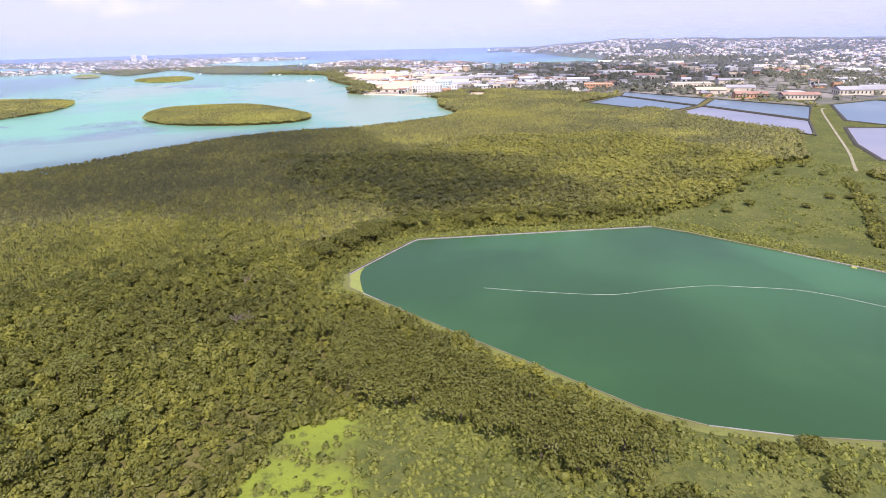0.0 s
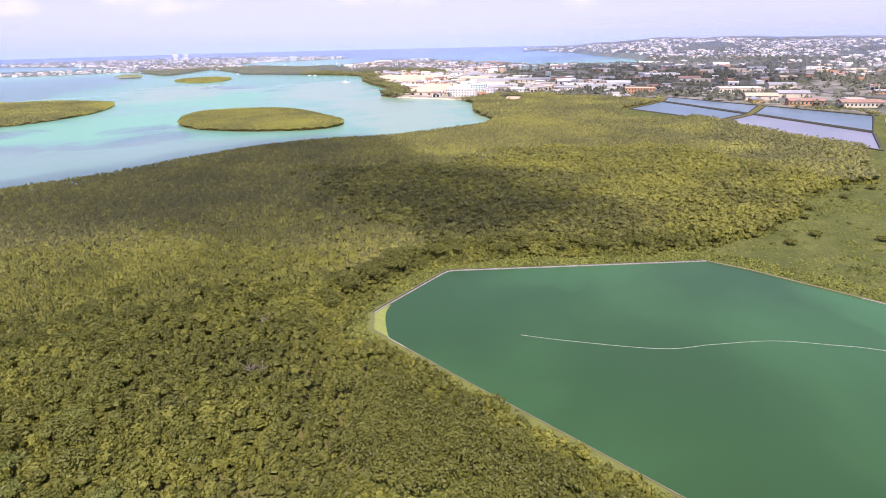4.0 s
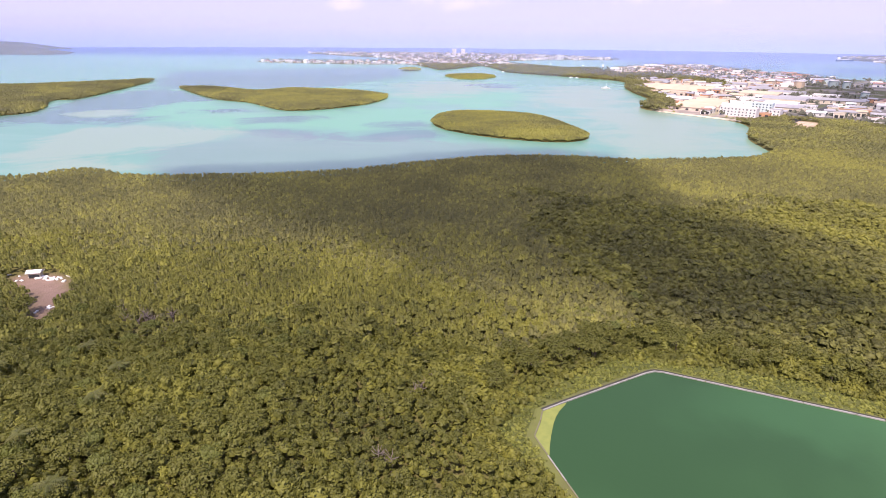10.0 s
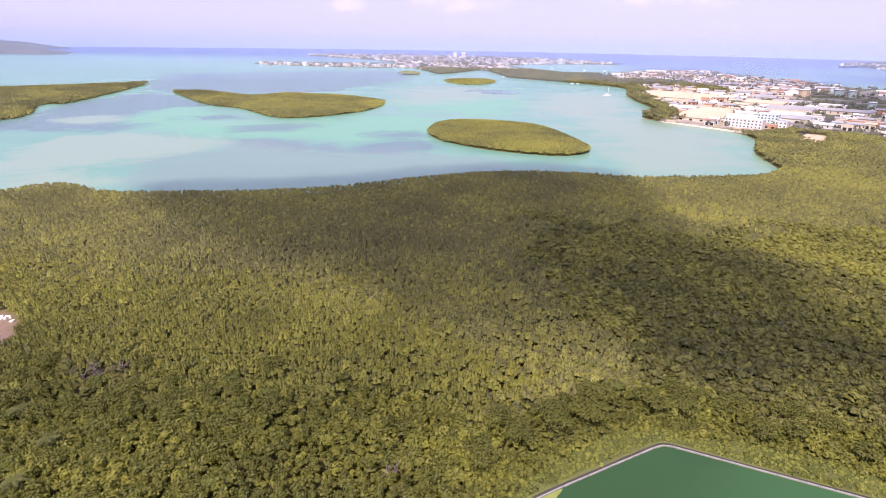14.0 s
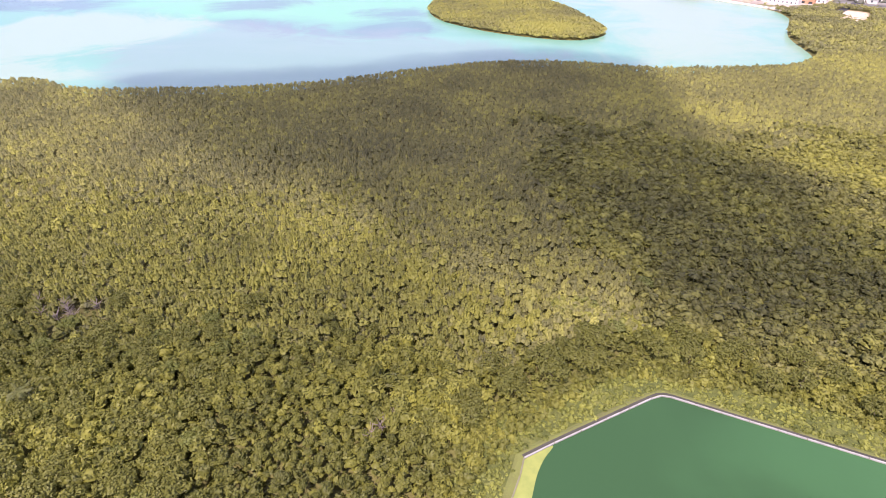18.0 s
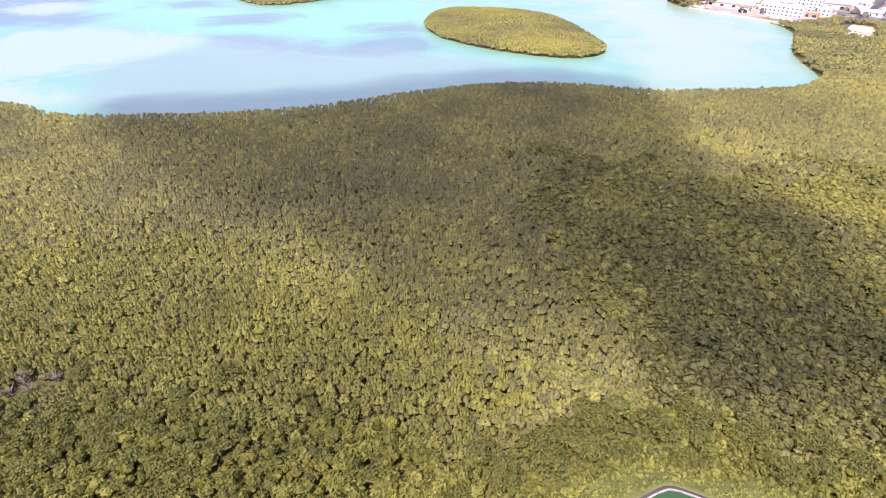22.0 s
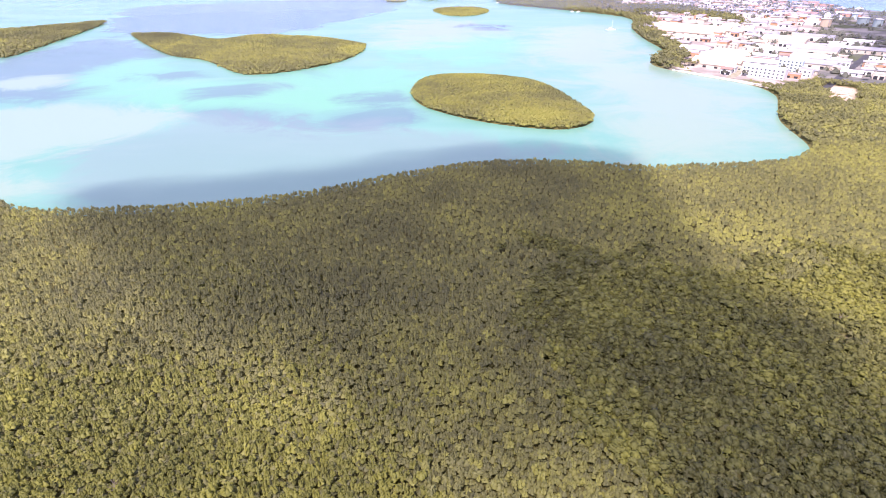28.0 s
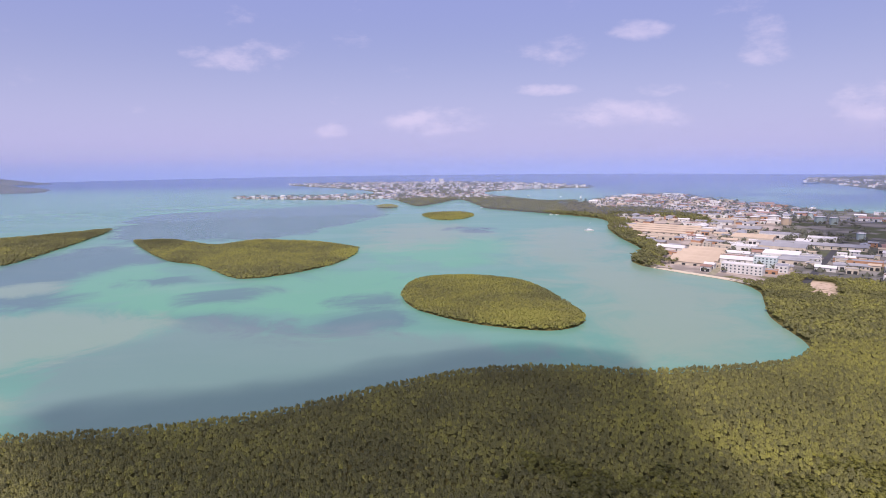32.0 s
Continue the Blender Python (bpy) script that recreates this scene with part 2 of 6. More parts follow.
def sea_material():
    """Shallow lagoon over pale mud and sand, seagrass beds, and the blue deep beyond the reef."""
    m, n, b = material("sea_water", (0.1, 0.4, 0.4), 0.24, 0.0, 0.19)
    o = n.coords()
    x, y, _ = n.xyz(o)
    warp = n.math("MULTIPLY", n.math("SUBTRACT", n.noise(o, 0.004, 5.0, 0.6), 0.5), 240.0)
    ragged = n.math("MULTIPLY", n.math("SUBTRACT", n.noise(o, 0.011, 6.0, 0.66, 0.8), 0.5), 1.9)

    def bed(key, amount, lo=0.25, hi=0.75):
        """Cover of a sea bed, with a ragged rim."""
        return n.math("MULTIPLY", n.step(n.math("ADD", n.attr(key), n.math("MULTIPLY", ragged, n.step(n.attr(key), 0.0, 0.3))), lo, hi), amount)

    turquoise, milky, sand, grassbed, green, deep = (0.116, 0.285, 0.202), (0.222, 0.306, 0.215), (0.212, 0.312, 0.222), (0.090, 0.142, 0.165), (0.122, 0.345, 0.198), (0.016, 0.062, 0.185)
    streak = n.t.nodes.new("ShaderNodeMapping")
    streak.inputs["Scale"].default_value = (0.30, 1.0, 1.0)
    n.put(o, streak.inputs[0])
    c = n.mix(n.step(n.noise(streak.outputs[0], 0.009, 4.0, 0.6), 0.42, 0.66), turquoise, (0.140, 0.305, 0.222))
    c = n.mix(bed("green", 0.9), c, green)
    c = n.mix(bed("milky", 0.85, 0.1, 0.9), c, milky)
    c = n.mix(n.step(n.noise(streak.outputs[0], 0.016, 5.0, 0.6, 0.6), 0.54, 0.72, 0.0, 0.35), c, (0.190, 0.335, 0.235))
    c = n.mix(bed("weed", 0.70), c, grassbed)
    # dull near-shore zone: bed colour together with a cloud's shade painted into the water
    c = n.mix(bed("mud", 0.55), c, (0.165, 0.215, 0.200))
    c = n.mix(bed("sand", 0.95), c, sand)
    c = n.mix(n.step(n.math("ADD", y, warp), 2200, 3300), c, deep)
    east = n.math("MULTIPLY", n.step(x, 450, 800), n.step(y, 1350, 1750))
    c = n.mix(n.math("MULTIPLY", east, n.step(n.noise(o, 0.003, 4.0), 0.35, 0.6, 0.25, 0.8)), c, deep)
    n.put(c, b.inputs["Base Color"])
    bump(n, b, n.noise(o, 0.35, 4.0), 0.15, 0.3)
    return m


M_SEA = sea_material()


def ground_material():
    m, n, b = material("ground", (0.1, 0.1, 0.05), 0.95, 0.0, 0.1)
    o = n.coords()
    mud = n.mix(n.noise(o, 0.08, 4.0), (0.105, 0.095, 0.035), (0.150, 0.140, 0.050))
    grass = n.mix(n.step(n.noise(o, 0.05, 5.0, 0.65), 0.35, 0.68), (0.082, 0.094, 0.028), (0.150, 0.158, 0.046))
    grass = n.mix(n.step(n.noise(o, 0.03, 5.0, 0.7, 1.0), 0.62, 0.76), grass, (0.185, 0.155, 0.070))
    grass = n.mix(n.step(n.noise(o, 0.9, 5.0, 0.7), 0.40, 0.66, 0.0, 0.8), grass, (0.060, 0.074, 0.022))
    grass = n.mix(n.step(n.noise(o, 0.17, 5.0, 0.7, 0.8), 0.47, 0.62, 0.0, 0.7), grass, (0.062, 0.078, 0.024))
    grass = n.mix(n.step(n.noise(o, 2.6, 3.0, 0.7), 0.55, 0.75, 0.0, 0.4), grass, (0.245, 0.235, 0.065))
    yard = n.mix(n.step(n.noise(o, 0.02, 4.0), 0.4, 0.6), (0.24, 0.225, 0.20), (0.13, 0.13, 0.115))
    yard = n.mix(n.step(n.noise(o, 0.012, 3.0), 0.50, 0.60), yard, (0.095, 0.105, 0.060))
    estate = n.mix(n.step(n.noise(o, 0.03, 4.0), 0.42, 0.62), (0.43, 0.365, 0.31), (0.27, 0.235, 0.20))
    estate = n.mix(n.step(n.noise(o, 0.02, 3.0), 0.60, 0.68), estate, (0.15, 0.145, 0.075))
    # hill tones are paled too, with haze mixed into the base colour
    hill = n.mix(n.step(n.noise(o, 0.012, 5.0), 0.35, 0.65), (0.095, 0.105, 0.078), (0.150, 0.155, 0.118))
    sand = n.mix(n.noise(o, 0.2, 3.0), (0.62, 0.49, 0.37), (0.44, 0.33, 0.23))
    earth = n.mix(n.noise(o, 0.25, 4.0), (0.31, 0.215, 0.165), (0.20, 0.14, 0.105))
    grass = n.mix(n.math("MULTIPLY", n.attr("glade"), n.step(n.noise(o, 0.3, 4.0, 0.65), 0.30, 0.50)), grass, (0.185, 0.232, 0.034))
    c = n.mix(n.attr("grass"), mud, grass)
    c = n.mix(n.attr("yard"), c, yard)
    c = n.mix(n.attr("estate"), c, estate)
    c = n.mix(n.attr("hill"), c, hill)
    c = n.mix(n.math("MULTIPLY", n.attr("sand"), n.step(n.noise(o, 0.16, 4.0, 0.65), 0.30, 0.48)), c, sand)
    c = n.mix(n.attr("earth"), c, earth)
    n.put(c, b.inputs["Base Color"])
    bump(n, b, n.noise(o, 0.8, 5.0, 0.7), 0.8, 0.6)
    return m


M_GROUND = ground_material()


# ---- mesh helpers ----
def mesh_of(name, verts, faces, mat, smooth=False):
    me = bpy.data.meshes.new(name)
    me.from_pydata([tuple(v) for v in verts], [], [tuple(f) for f in faces])
    me.materials.append(mat)
    if smooth:
        me.polygons.foreach_set("use_smooth", [True] * len(me.polygons))
    me.update()
    return me


def part(name, me, parent, m=None, label=""):
    """Links a mesh as one object under a thing or a part."""
    ob = new(name, me)
    ob.parent = parent
    if m is not None:
        ob.matrix_basis = m
    if label:
        tagged(ob, label)
    return ob


def thing(name, label, category, group="", kind="", at=None, me=None):
    ob = new(name, me)
    if at is not None:
        ob.matrix_basis = at
    return tagged(ob, label, category, group, kind)


def box_mesh(name, w, d, h, mat, z0=0.0, bev=0.0):
    """A box on its base, with its upper edges taken in a little."""
    x, y, b = w / 2, d / 2, bev
    v = [(-x, -y, z0), (x, -y, z0), (x, y, z0), (-x, y, z0)]
    if b:
        v += [(-x, -y, z0 + h - b), (x, -y, z0 + h - b), (x, y, z0 + h - b), (-x, y, z0 + h - b)]
        x, y = x - b, y - b
    v += [(-x, -y, z0 + h), (x, -y, z0 + h), (x, y, z0 + h), (-x, y, z0 + h)]
    k = len(v) // 4
    f = [(3, 2, 1, 0)]
    for r in range(k - 1):
        f += [(r * 4 + i, r * 4 + (i + 1) % 4, r * 4 + 4 + (i + 1) % 4, r * 4 + 4 + i) for i in range(4)]
    f.append(tuple(range(4 * k - 4, 4 * k)))
    return mesh_of(name, v, f, mat)


def gable_mesh(name, w, d, h, over, mat):
    """A pitched roof with eaves, ridge along x, standing on z = 0."""
    x, y, t = w / 2 + over, d / 2 + over, 0.22
    v = [(-x, -y, 0), (x, -y, 0), (x, 0, h), (-x, 0, h), (-x, y, 0), (x, y, 0),
         (-x, -y, t), (x, -y, t), (x, 0, h + t), (-x, 0, h + t), (-x, y, t), (x, y, t)]
    f = [(3, 2, 1, 0), (4, 5, 2, 3), (6, 7, 8, 9), (9, 8, 11, 10), (0, 1, 7, 6), (5, 4, 10, 11), (0, 6, 9, 3), (3, 9, 10, 4), (1, 2, 8, 7), (2, 5, 11, 8), (0, 3, 4), (1, 5, 2)]
    return mesh_of(name, v, f, mat)


def tube_mesh(name, r0, r1, h, mat, n=12, dome=0.0):
    v, f = [], []
    levels = [(r0, 0), (r1, h)] + ([(r1 * 0.6, h + dome * 0.7), (r1 * 0.05, h + dome)] if dome else [])
    for r, z in levels:
        v += [(r * math.cos(2 * math.pi * i / n), r * math.sin(2 * math.pi * i / n), z) for i in range(n)]
    for k in range(len(levels) - 1):
        f += [(k * n + i, k * n + (i + 1) % n, k * n + n + (i + 1) % n, k * n + n + i) for i in range(n)]
    f.append(tuple(range((len(levels) - 1) * n, len(levels) * n)))
    f.append(tuple(reversed(range(n))))
    return mesh_of(name, v, f, mat)


def smooth_ring(points, n=5, closed=True):
    """A rounded line through a few corners."""
    p = np.array(points, float)
    m, res = len(p), []
    for i in range(m if closed else m - 1):
        a, b, c, d = (p[(i + k) % m] if closed else p[min(max(i + k, 0), m - 1)] for k in (-1, 0, 1, 2))
        for s in np.arange(n) / n:
            res.append(0.5 * ((2 * b) + (c - a) * s + (2 * a - 5 * b + 4 * c - d) * s ** 2 + (3 * b - 3 * c + d - a) * s ** 3))
    if not closed:
        res.append(p[-1])
    return np.array(res)


def inside(q, ring):
    q = np.asarray(q, float)
    res = np.zeros(len(q), bool)
    x, y = q[:, 0], q[:, 1]
    for (x0, y0), (x1, y1) in zip(ring, np.roll(ring, -1, 0)):
        if y0 != y1:
            res ^= ((y0 > y) != (y1 > y)) & (x < (x1 - x0) * (y - y0) / (y1 - y0) + x0)
    return res


def away(q, ring, closed=True):
    """Distance of places from a line."""
    q = np.asarray(q, float)
    best = np.full(len(q), 1e9)
    ends = np.roll(ring, -1, 0) if closed else ring[1:]
    for a, b in zip(ring, ends):
        ab = b - a
        s = np.clip(((q - a) @ ab) / max(ab @ ab, 1e-9), 0, 1)
        best = np.minimum(best, ((q - a - s[:, None] * ab) ** 2).sum(1))
    return np.sqrt(best)


def signed(q, ring):
    return np.where(inside(q, ring), 1, -1) * away(q, ring)


def sheet(name, ring, z, mat, label, category):
    """A level sheet bounded by a ring."""
    bm = bmesh.new()
    bm.faces.new([bm.verts.new((x, y, z)) for x, y in ring])
    bmesh.ops.triangulate(bm, faces=bm.faces[:])
    bmesh.ops.recalc_face_normals(bm, faces=bm.faces[:])
    if bm.faces[0].normal.z < 0:
        bmesh.ops.reverse_faces(bm, faces=bm.faces[:])
    me = bpy.data.meshes.new(name)
    bm.to_mesh(me)
    me.materials.append(mat)
    return tagged(new(name, me), label, category, kind="structure")


def far(p):
    """Plan to world: the plan of the far shore is drawn foreshortened, so places past the lagoon move outwards, but for the hills to the east."""
    p = np.asarray(p, float)
    d = p - np.array([0.0, -80.0])
    r, az = np.hypot(d[..., 0], d[..., 1]), np.degrees(np.arctan2(d[..., 0], d[..., 1]))
    w = np.clip((42 - az) / 11, 0, 1)
    grow = w * w * (3 - 2 * w) * 0.00034 * np.clip(r - 700, 0, 1700) ** 2
    return np.array([0.0, -80.0]) + d * (1 + grow / np.maximum(r, 1))[..., None]


def far_pose(x, y, z, turn=0.0):
    """A pose on the plan, upright."""
    x, y = far((x, y))
    return pose(x, y, z, 0, 0, turn)


def ribbon_mesh(name, line, profile, mat, closed=False):
    """Sweeps a cross-section (offset to the left, height) along a line of the plan."""
    p = far(line)
    d = (np.roll(p, -1, 0) - np.roll(p, 1, 0)) if closed else np.gradient(p, axis=0)
    d = d / np.linalg.norm(d, axis=1)[:, None]
    side = np.c_[-d[:, 1], d[:, 0]]
    k, n = len(profile), len(p)
    v = [(*(p[i] + side[i] * o), z) for i in range(n) for o, z in profile]
    f = []
    for i in range(n if closed else n - 1):
        j = (i + 1) % n
        f += [(i * k + a, i * k + a + 1, j * k + a + 1, j * k + a) for a in range(k - 1)]
    me = mesh_of(name, v, f, mat)
    bm = bmesh.new()
    bm.from_mesh(me)
    bmesh.ops.recalc_face_normals(bm, faces=bm.faces[:])
    bm.to_mesh(me)
    bm.free()
    return me


# ---- the plan: shores, ponds, clearings ----
MAINLAND = smooth_ring([(-1600, -1000), (-950, -260), (-520, 120), (-380, 225), (-315, 250), (-287, 277), (-232, 259), (-160, 266), (-96, 285), (-30, 322),
                        (20, 346), (80, 351), (140, 343), (231, 355), (268, 378), (284, 404), (296, 470), (321, 525), (340, 570), (334, 618), (281, 683), (262, 716), (266, 755),
                        (304, 812), (306, 930), (315, 1032), (342, 1148), (280, 1233), (202, 1296), (109, 1378), (92, 1449), (48, 1600), (-16, 1510), (-69, 1440), (-117, 1545),
                        (-174, 1637), (-304, 1614), (-475, 1631), (-645, 1668), (-660, 1720), (-503, 1732), (-329, 1755), (-240, 1830), (-287, 1951), (-454, 2079), (-640, 2225),
                        (-600, 2310), (-250, 2380), (200, 2330), (540, 2010), (500, 1950), (230, 1905), (130, 1790), (190, 1620), (290, 1500), (400, 1530), (540, 1640), (700, 1640), (766, 1400), (820, 1290),
                        (930, 1240), (1240, 1230), (1480, 1480), (1560, 1850), (1445, 2110), (1520, 2330), (1950, 2800), (3200, 3400), (4700, 2000), (4900, -900), (3300, -3600), (0, -4800), (-3300, -3600)])
OVAL = smooth_ring([(-41, 570), (-27, 515), (8, 476), (41, 454), (80, 440), (104, 441), (124, 457), (130, 480), (122, 530), (100, 606), (46, 648), (-24, 636)])
HEART = 1.01 * smooth_ring([(-522, 905), (-397, 763), (-330, 728), (-262, 656), (-229, 648), (-191, 674), (-146, 737), (-131, 830), (-150, 862), (-225, 905), (-320, 918), (-371, 872), (-460, 922), (-505, 916)])
WESTERN = smooth_ring([(-575, 570), (-624, 712), (-602, 735), (-610, 840), (-640, 1030), (-664, 1030), (-725, 960), (-810, 890), (-950, 760), (-1000, 560), (-800, 440)])
SMALL = smooth_ring([(-49, 1262), (-25, 1200), (10, 1178), (50, 1205), (69, 1262), (45, 1300), (9, 1308), (-30, 1298)])
ISLET = smooth_ring([(-180, 1420), (-150, 1402), (-123, 1412), (-128, 1440), (-160, 1445)])
ISLANDS = (OVAL, HEART, WESTERN, SMALL, ISLET)
POND = np.array([(22.4, 9.4), (30, 14), (44, 22), (57, 29.4), (60, 30.6), (62.5, 30.3), (68, 28.2), (110, 12), (159, -7), (166, -20), (179, -55), (192, -90), (206, -135), (150, -160), (100, -137), (78, -122), (65, -111), (57, -100), (46, -72), (34, -42), (24.6, -17), (21.4, -8.4), (18.9, -1.4), (21.2, 4.8)], float)
SALT_A = np.array([(471, 390), (558, 425), (544, 286), (479, 268)], float)
SALT_F = np.array([(566, 429), (608, 464), (622, 332), (553, 290)], float)
SALT_B = np.array([(625, 322), (638, 207), (538, 149), (555, 282)], float)
SALT_C = np.array([(479, 258), (546, 277), (529, 144), (453, 94), (456, 146), (463, 214)], float)
SALT_D = np.array([(676, 204), (760, 200), (760, 120), (640, 90), (557, 90), (557, 124)], float)
SALT_E = np.array([(515, 102), (545, 80), (480, 10), (410, -10), (392, 13), (437, 52)], float)
MEADOW = smooth_ring([(168, 4), (205, 4), (240, 16), (280, 32), (330, 42), (356, 28), (340, -10), (320, -70), (260, -150), (212, -110), (190, -55), (176, -18)])
GLADE = smooth_ring([(-30, -82), (-17, -67), (-3, -66), (14, -70), (24, -84), (28, -99), (30, -110), (46, -130), (30, -160), (-20, -150), (-42, -110)])
CORRIDOR = np.array([(345, 0), (358, 52), (440, 92), (540, 148), (640, 205), (700, 230), (820, 190), (820, 40), (560, 60), (400, -40)], float)
HARBOUR_BELT = smooth_ring([(366, 1190), (392, 1330), (440, 1330), (500, 1300), (548, 1150), (528, 1046), (505, 1100), (470, 1180), (420, 1215)])
PATCH = smooth_ring([(405, 318), (440, 372), (470, 398), (478, 372), (476, 300), (440, 290)])
LUSH = [smooth_ring([(-15, -64), (-5, -66), (-4, -75), (-12, -76), (-18, -71)]), smooth_ring([(-28, -76), (-17, -78), (-9, -88), (-14, -98), (-30, -92)])]
VERGE = smooth_ring([(56, -106), (75, -121), (92, -133), (140, -160), (130, -190), (60, -160), (44, -126)])
TOWN = np.array([(270, 705), (335, 622), (360, 600), (420, 640), (480, 600), (520, 520), (556, 440), (606, 474), (634, 340), (652, 216), (800, 205), (1500, 350), (1500, 1240), (930, 1240), (820, 1290), (766, 1400), (700, 1640), (540, 1640), (400, 1530), (370, 1150), (330, 1080), (322, 930), (330, 830)], float)
ESTATE = np.array([(270, 705), (335, 622), (360, 600), (425, 645), (500, 790), (600, 960), (690, 1100), (740, 1250), (730, 1480), (640, 1620), (540, 1620), (420, 1530), (400, 1260), (370, 1150), (330, 1080), (322, 930), (330, 830)], float)
SCAR = smooth_ring([(420, 606), (436, 596), (428, 576), (414, 560), (408, 541), (392, 536), (396, 550), (388, 560), (404, 574), (402, 592)], 3)
HUT_YARD = smooth_ring([(-193, 90), (-175, 91), (-158, 74), (-156, 62), (-146, 50), (-150, 46), (-164, 60), (-170, 70), (-186, 80)])


# sea beds: width of the rim, then their outlines; mud also holds painted cloud shade
BEDS = {
    "sand": (70, [(-430, 470), (-386, 508), (-367, 526), (-303, 502), (-245, 474), (-245, 436), (-263, 411), (-284, 380), (-310, 345), (-380, 330)], [(-330, 330), (-268, 318), (-250, 285), (-300, 262), (-360, 270)], [(-520, 610), (-470, 640), (-440, 600), (-480, 570)]),
    # outline follows the edge of the cloud shade on the water
    "mud": (90, [(-245, 270), (-271, 312), (-288, 362), (-281, 390), (-245, 436), (-243, 470), (-218, 490), (-157, 472), (-101, 440), (-54, 452), (6, 415), (80, 385), (60, 340), (-60, 290), (-160, 250)]),
    "weed": (90, [(-436, 514), (-403, 501), (-388, 560), (-440, 595), (-447, 677), (-432, 740), (-409, 769), (-490, 848), (-560, 900), (-600, 760), (-560, 600), (-620, 480)],
             [(-540, 930), (-621, 1012), (-690, 1249), (-518, 1369), (-251, 1500), (-142, 1400), (-170, 1200), (-261, 1015), (-356, 935)], [(-265, 562), (-237, 592), (-185, 597), (-207, 565), (-239, 538)],
             [(-243, 476), (-218, 505), (-157, 482), (-110, 450), (-98, 482), (-54, 508), (-20, 490), (-30, 450), (-120, 420)], [(10, 1050), (64, 1085), (120, 1050), (61, 1015)], [(-100, 539), (-59, 558), (-30, 533), (-71, 514)], [(-380, 640), (-330, 670), (-270, 640), (-320, 615)]),
    "green": (130, [(-447, 677), (-432, 740), (-340, 690), (-228, 620), (-164, 680), (-72, 720), (-30, 640), (-34, 520), (-96, 500), (-174, 490), (-252, 480), (-369, 530), (-441, 577)], [(-120, 900), (0, 960), (120, 900), (60, 760), (-60, 740)]),
    "milky": (160, [(150, 365), (230, 370), (290, 480), (320, 580), (270, 690), (250, 760), (290, 830), (290, 1000), (200, 1040), (120, 900), (130, 640), (140, 480)], [(-40, 860), (60, 1000), (0, 1120), (-120, 1060), (-110, 900)]),
}
BARE = ((-112, 50, 5.0), (-104, 53, 3.5), (17, 38, 2.6), (163, 152, 3.4), (28, -88, 3.0))
SALTS = (SALT_A, SALT_B, SALT_C, SALT_D, SALT_E, SALT_F)


# ---- ground and sea ----
def hills(p):
    d = p - np.array([-31.0, -172.0])
    r, az = np.hypot(d[:, 0], d[:, 1]), np.degrees(np.arctan2(d[:, 0], d[:, 1]))

    def ss(v, a, b):
        s = np.clip((v - a) / (b - a), 0, 1)
        return s * s * (3 - 2 * s)
    amp = np.interp(az, [33.8, 36.5, 39, 44, 50, 57, 65, 80], [0, 9, 27, 48, 47, 39, 34, 50]) * (1 + 0.05 * np.sin(az * 0.9) + 0.035 * np.sin(az * 2.3 + 1) + 0.02 * np.sin(az * 5.1))
    slope = 0.28 * ss(r, 1500, 2300) + 0.72 * ss(r, 2100, 3250)
    return np.where((az > 30) & (az < 150), amp * slope * (1 + 0.10 * np.sin(p[:, 0] / 130) * np.sin(p[:, 1] / 170)), 0)


def land_height(p):
    p = np.asarray(p, float)
    s = signed(p, MAINLAND)
    for ring in ISLANDS:
        s = np.maximum(s, signed(p, ring))
    return np.clip(s * 0.22, -3.5, 0.9) + np.where(s > 0, hills(p), 0), s


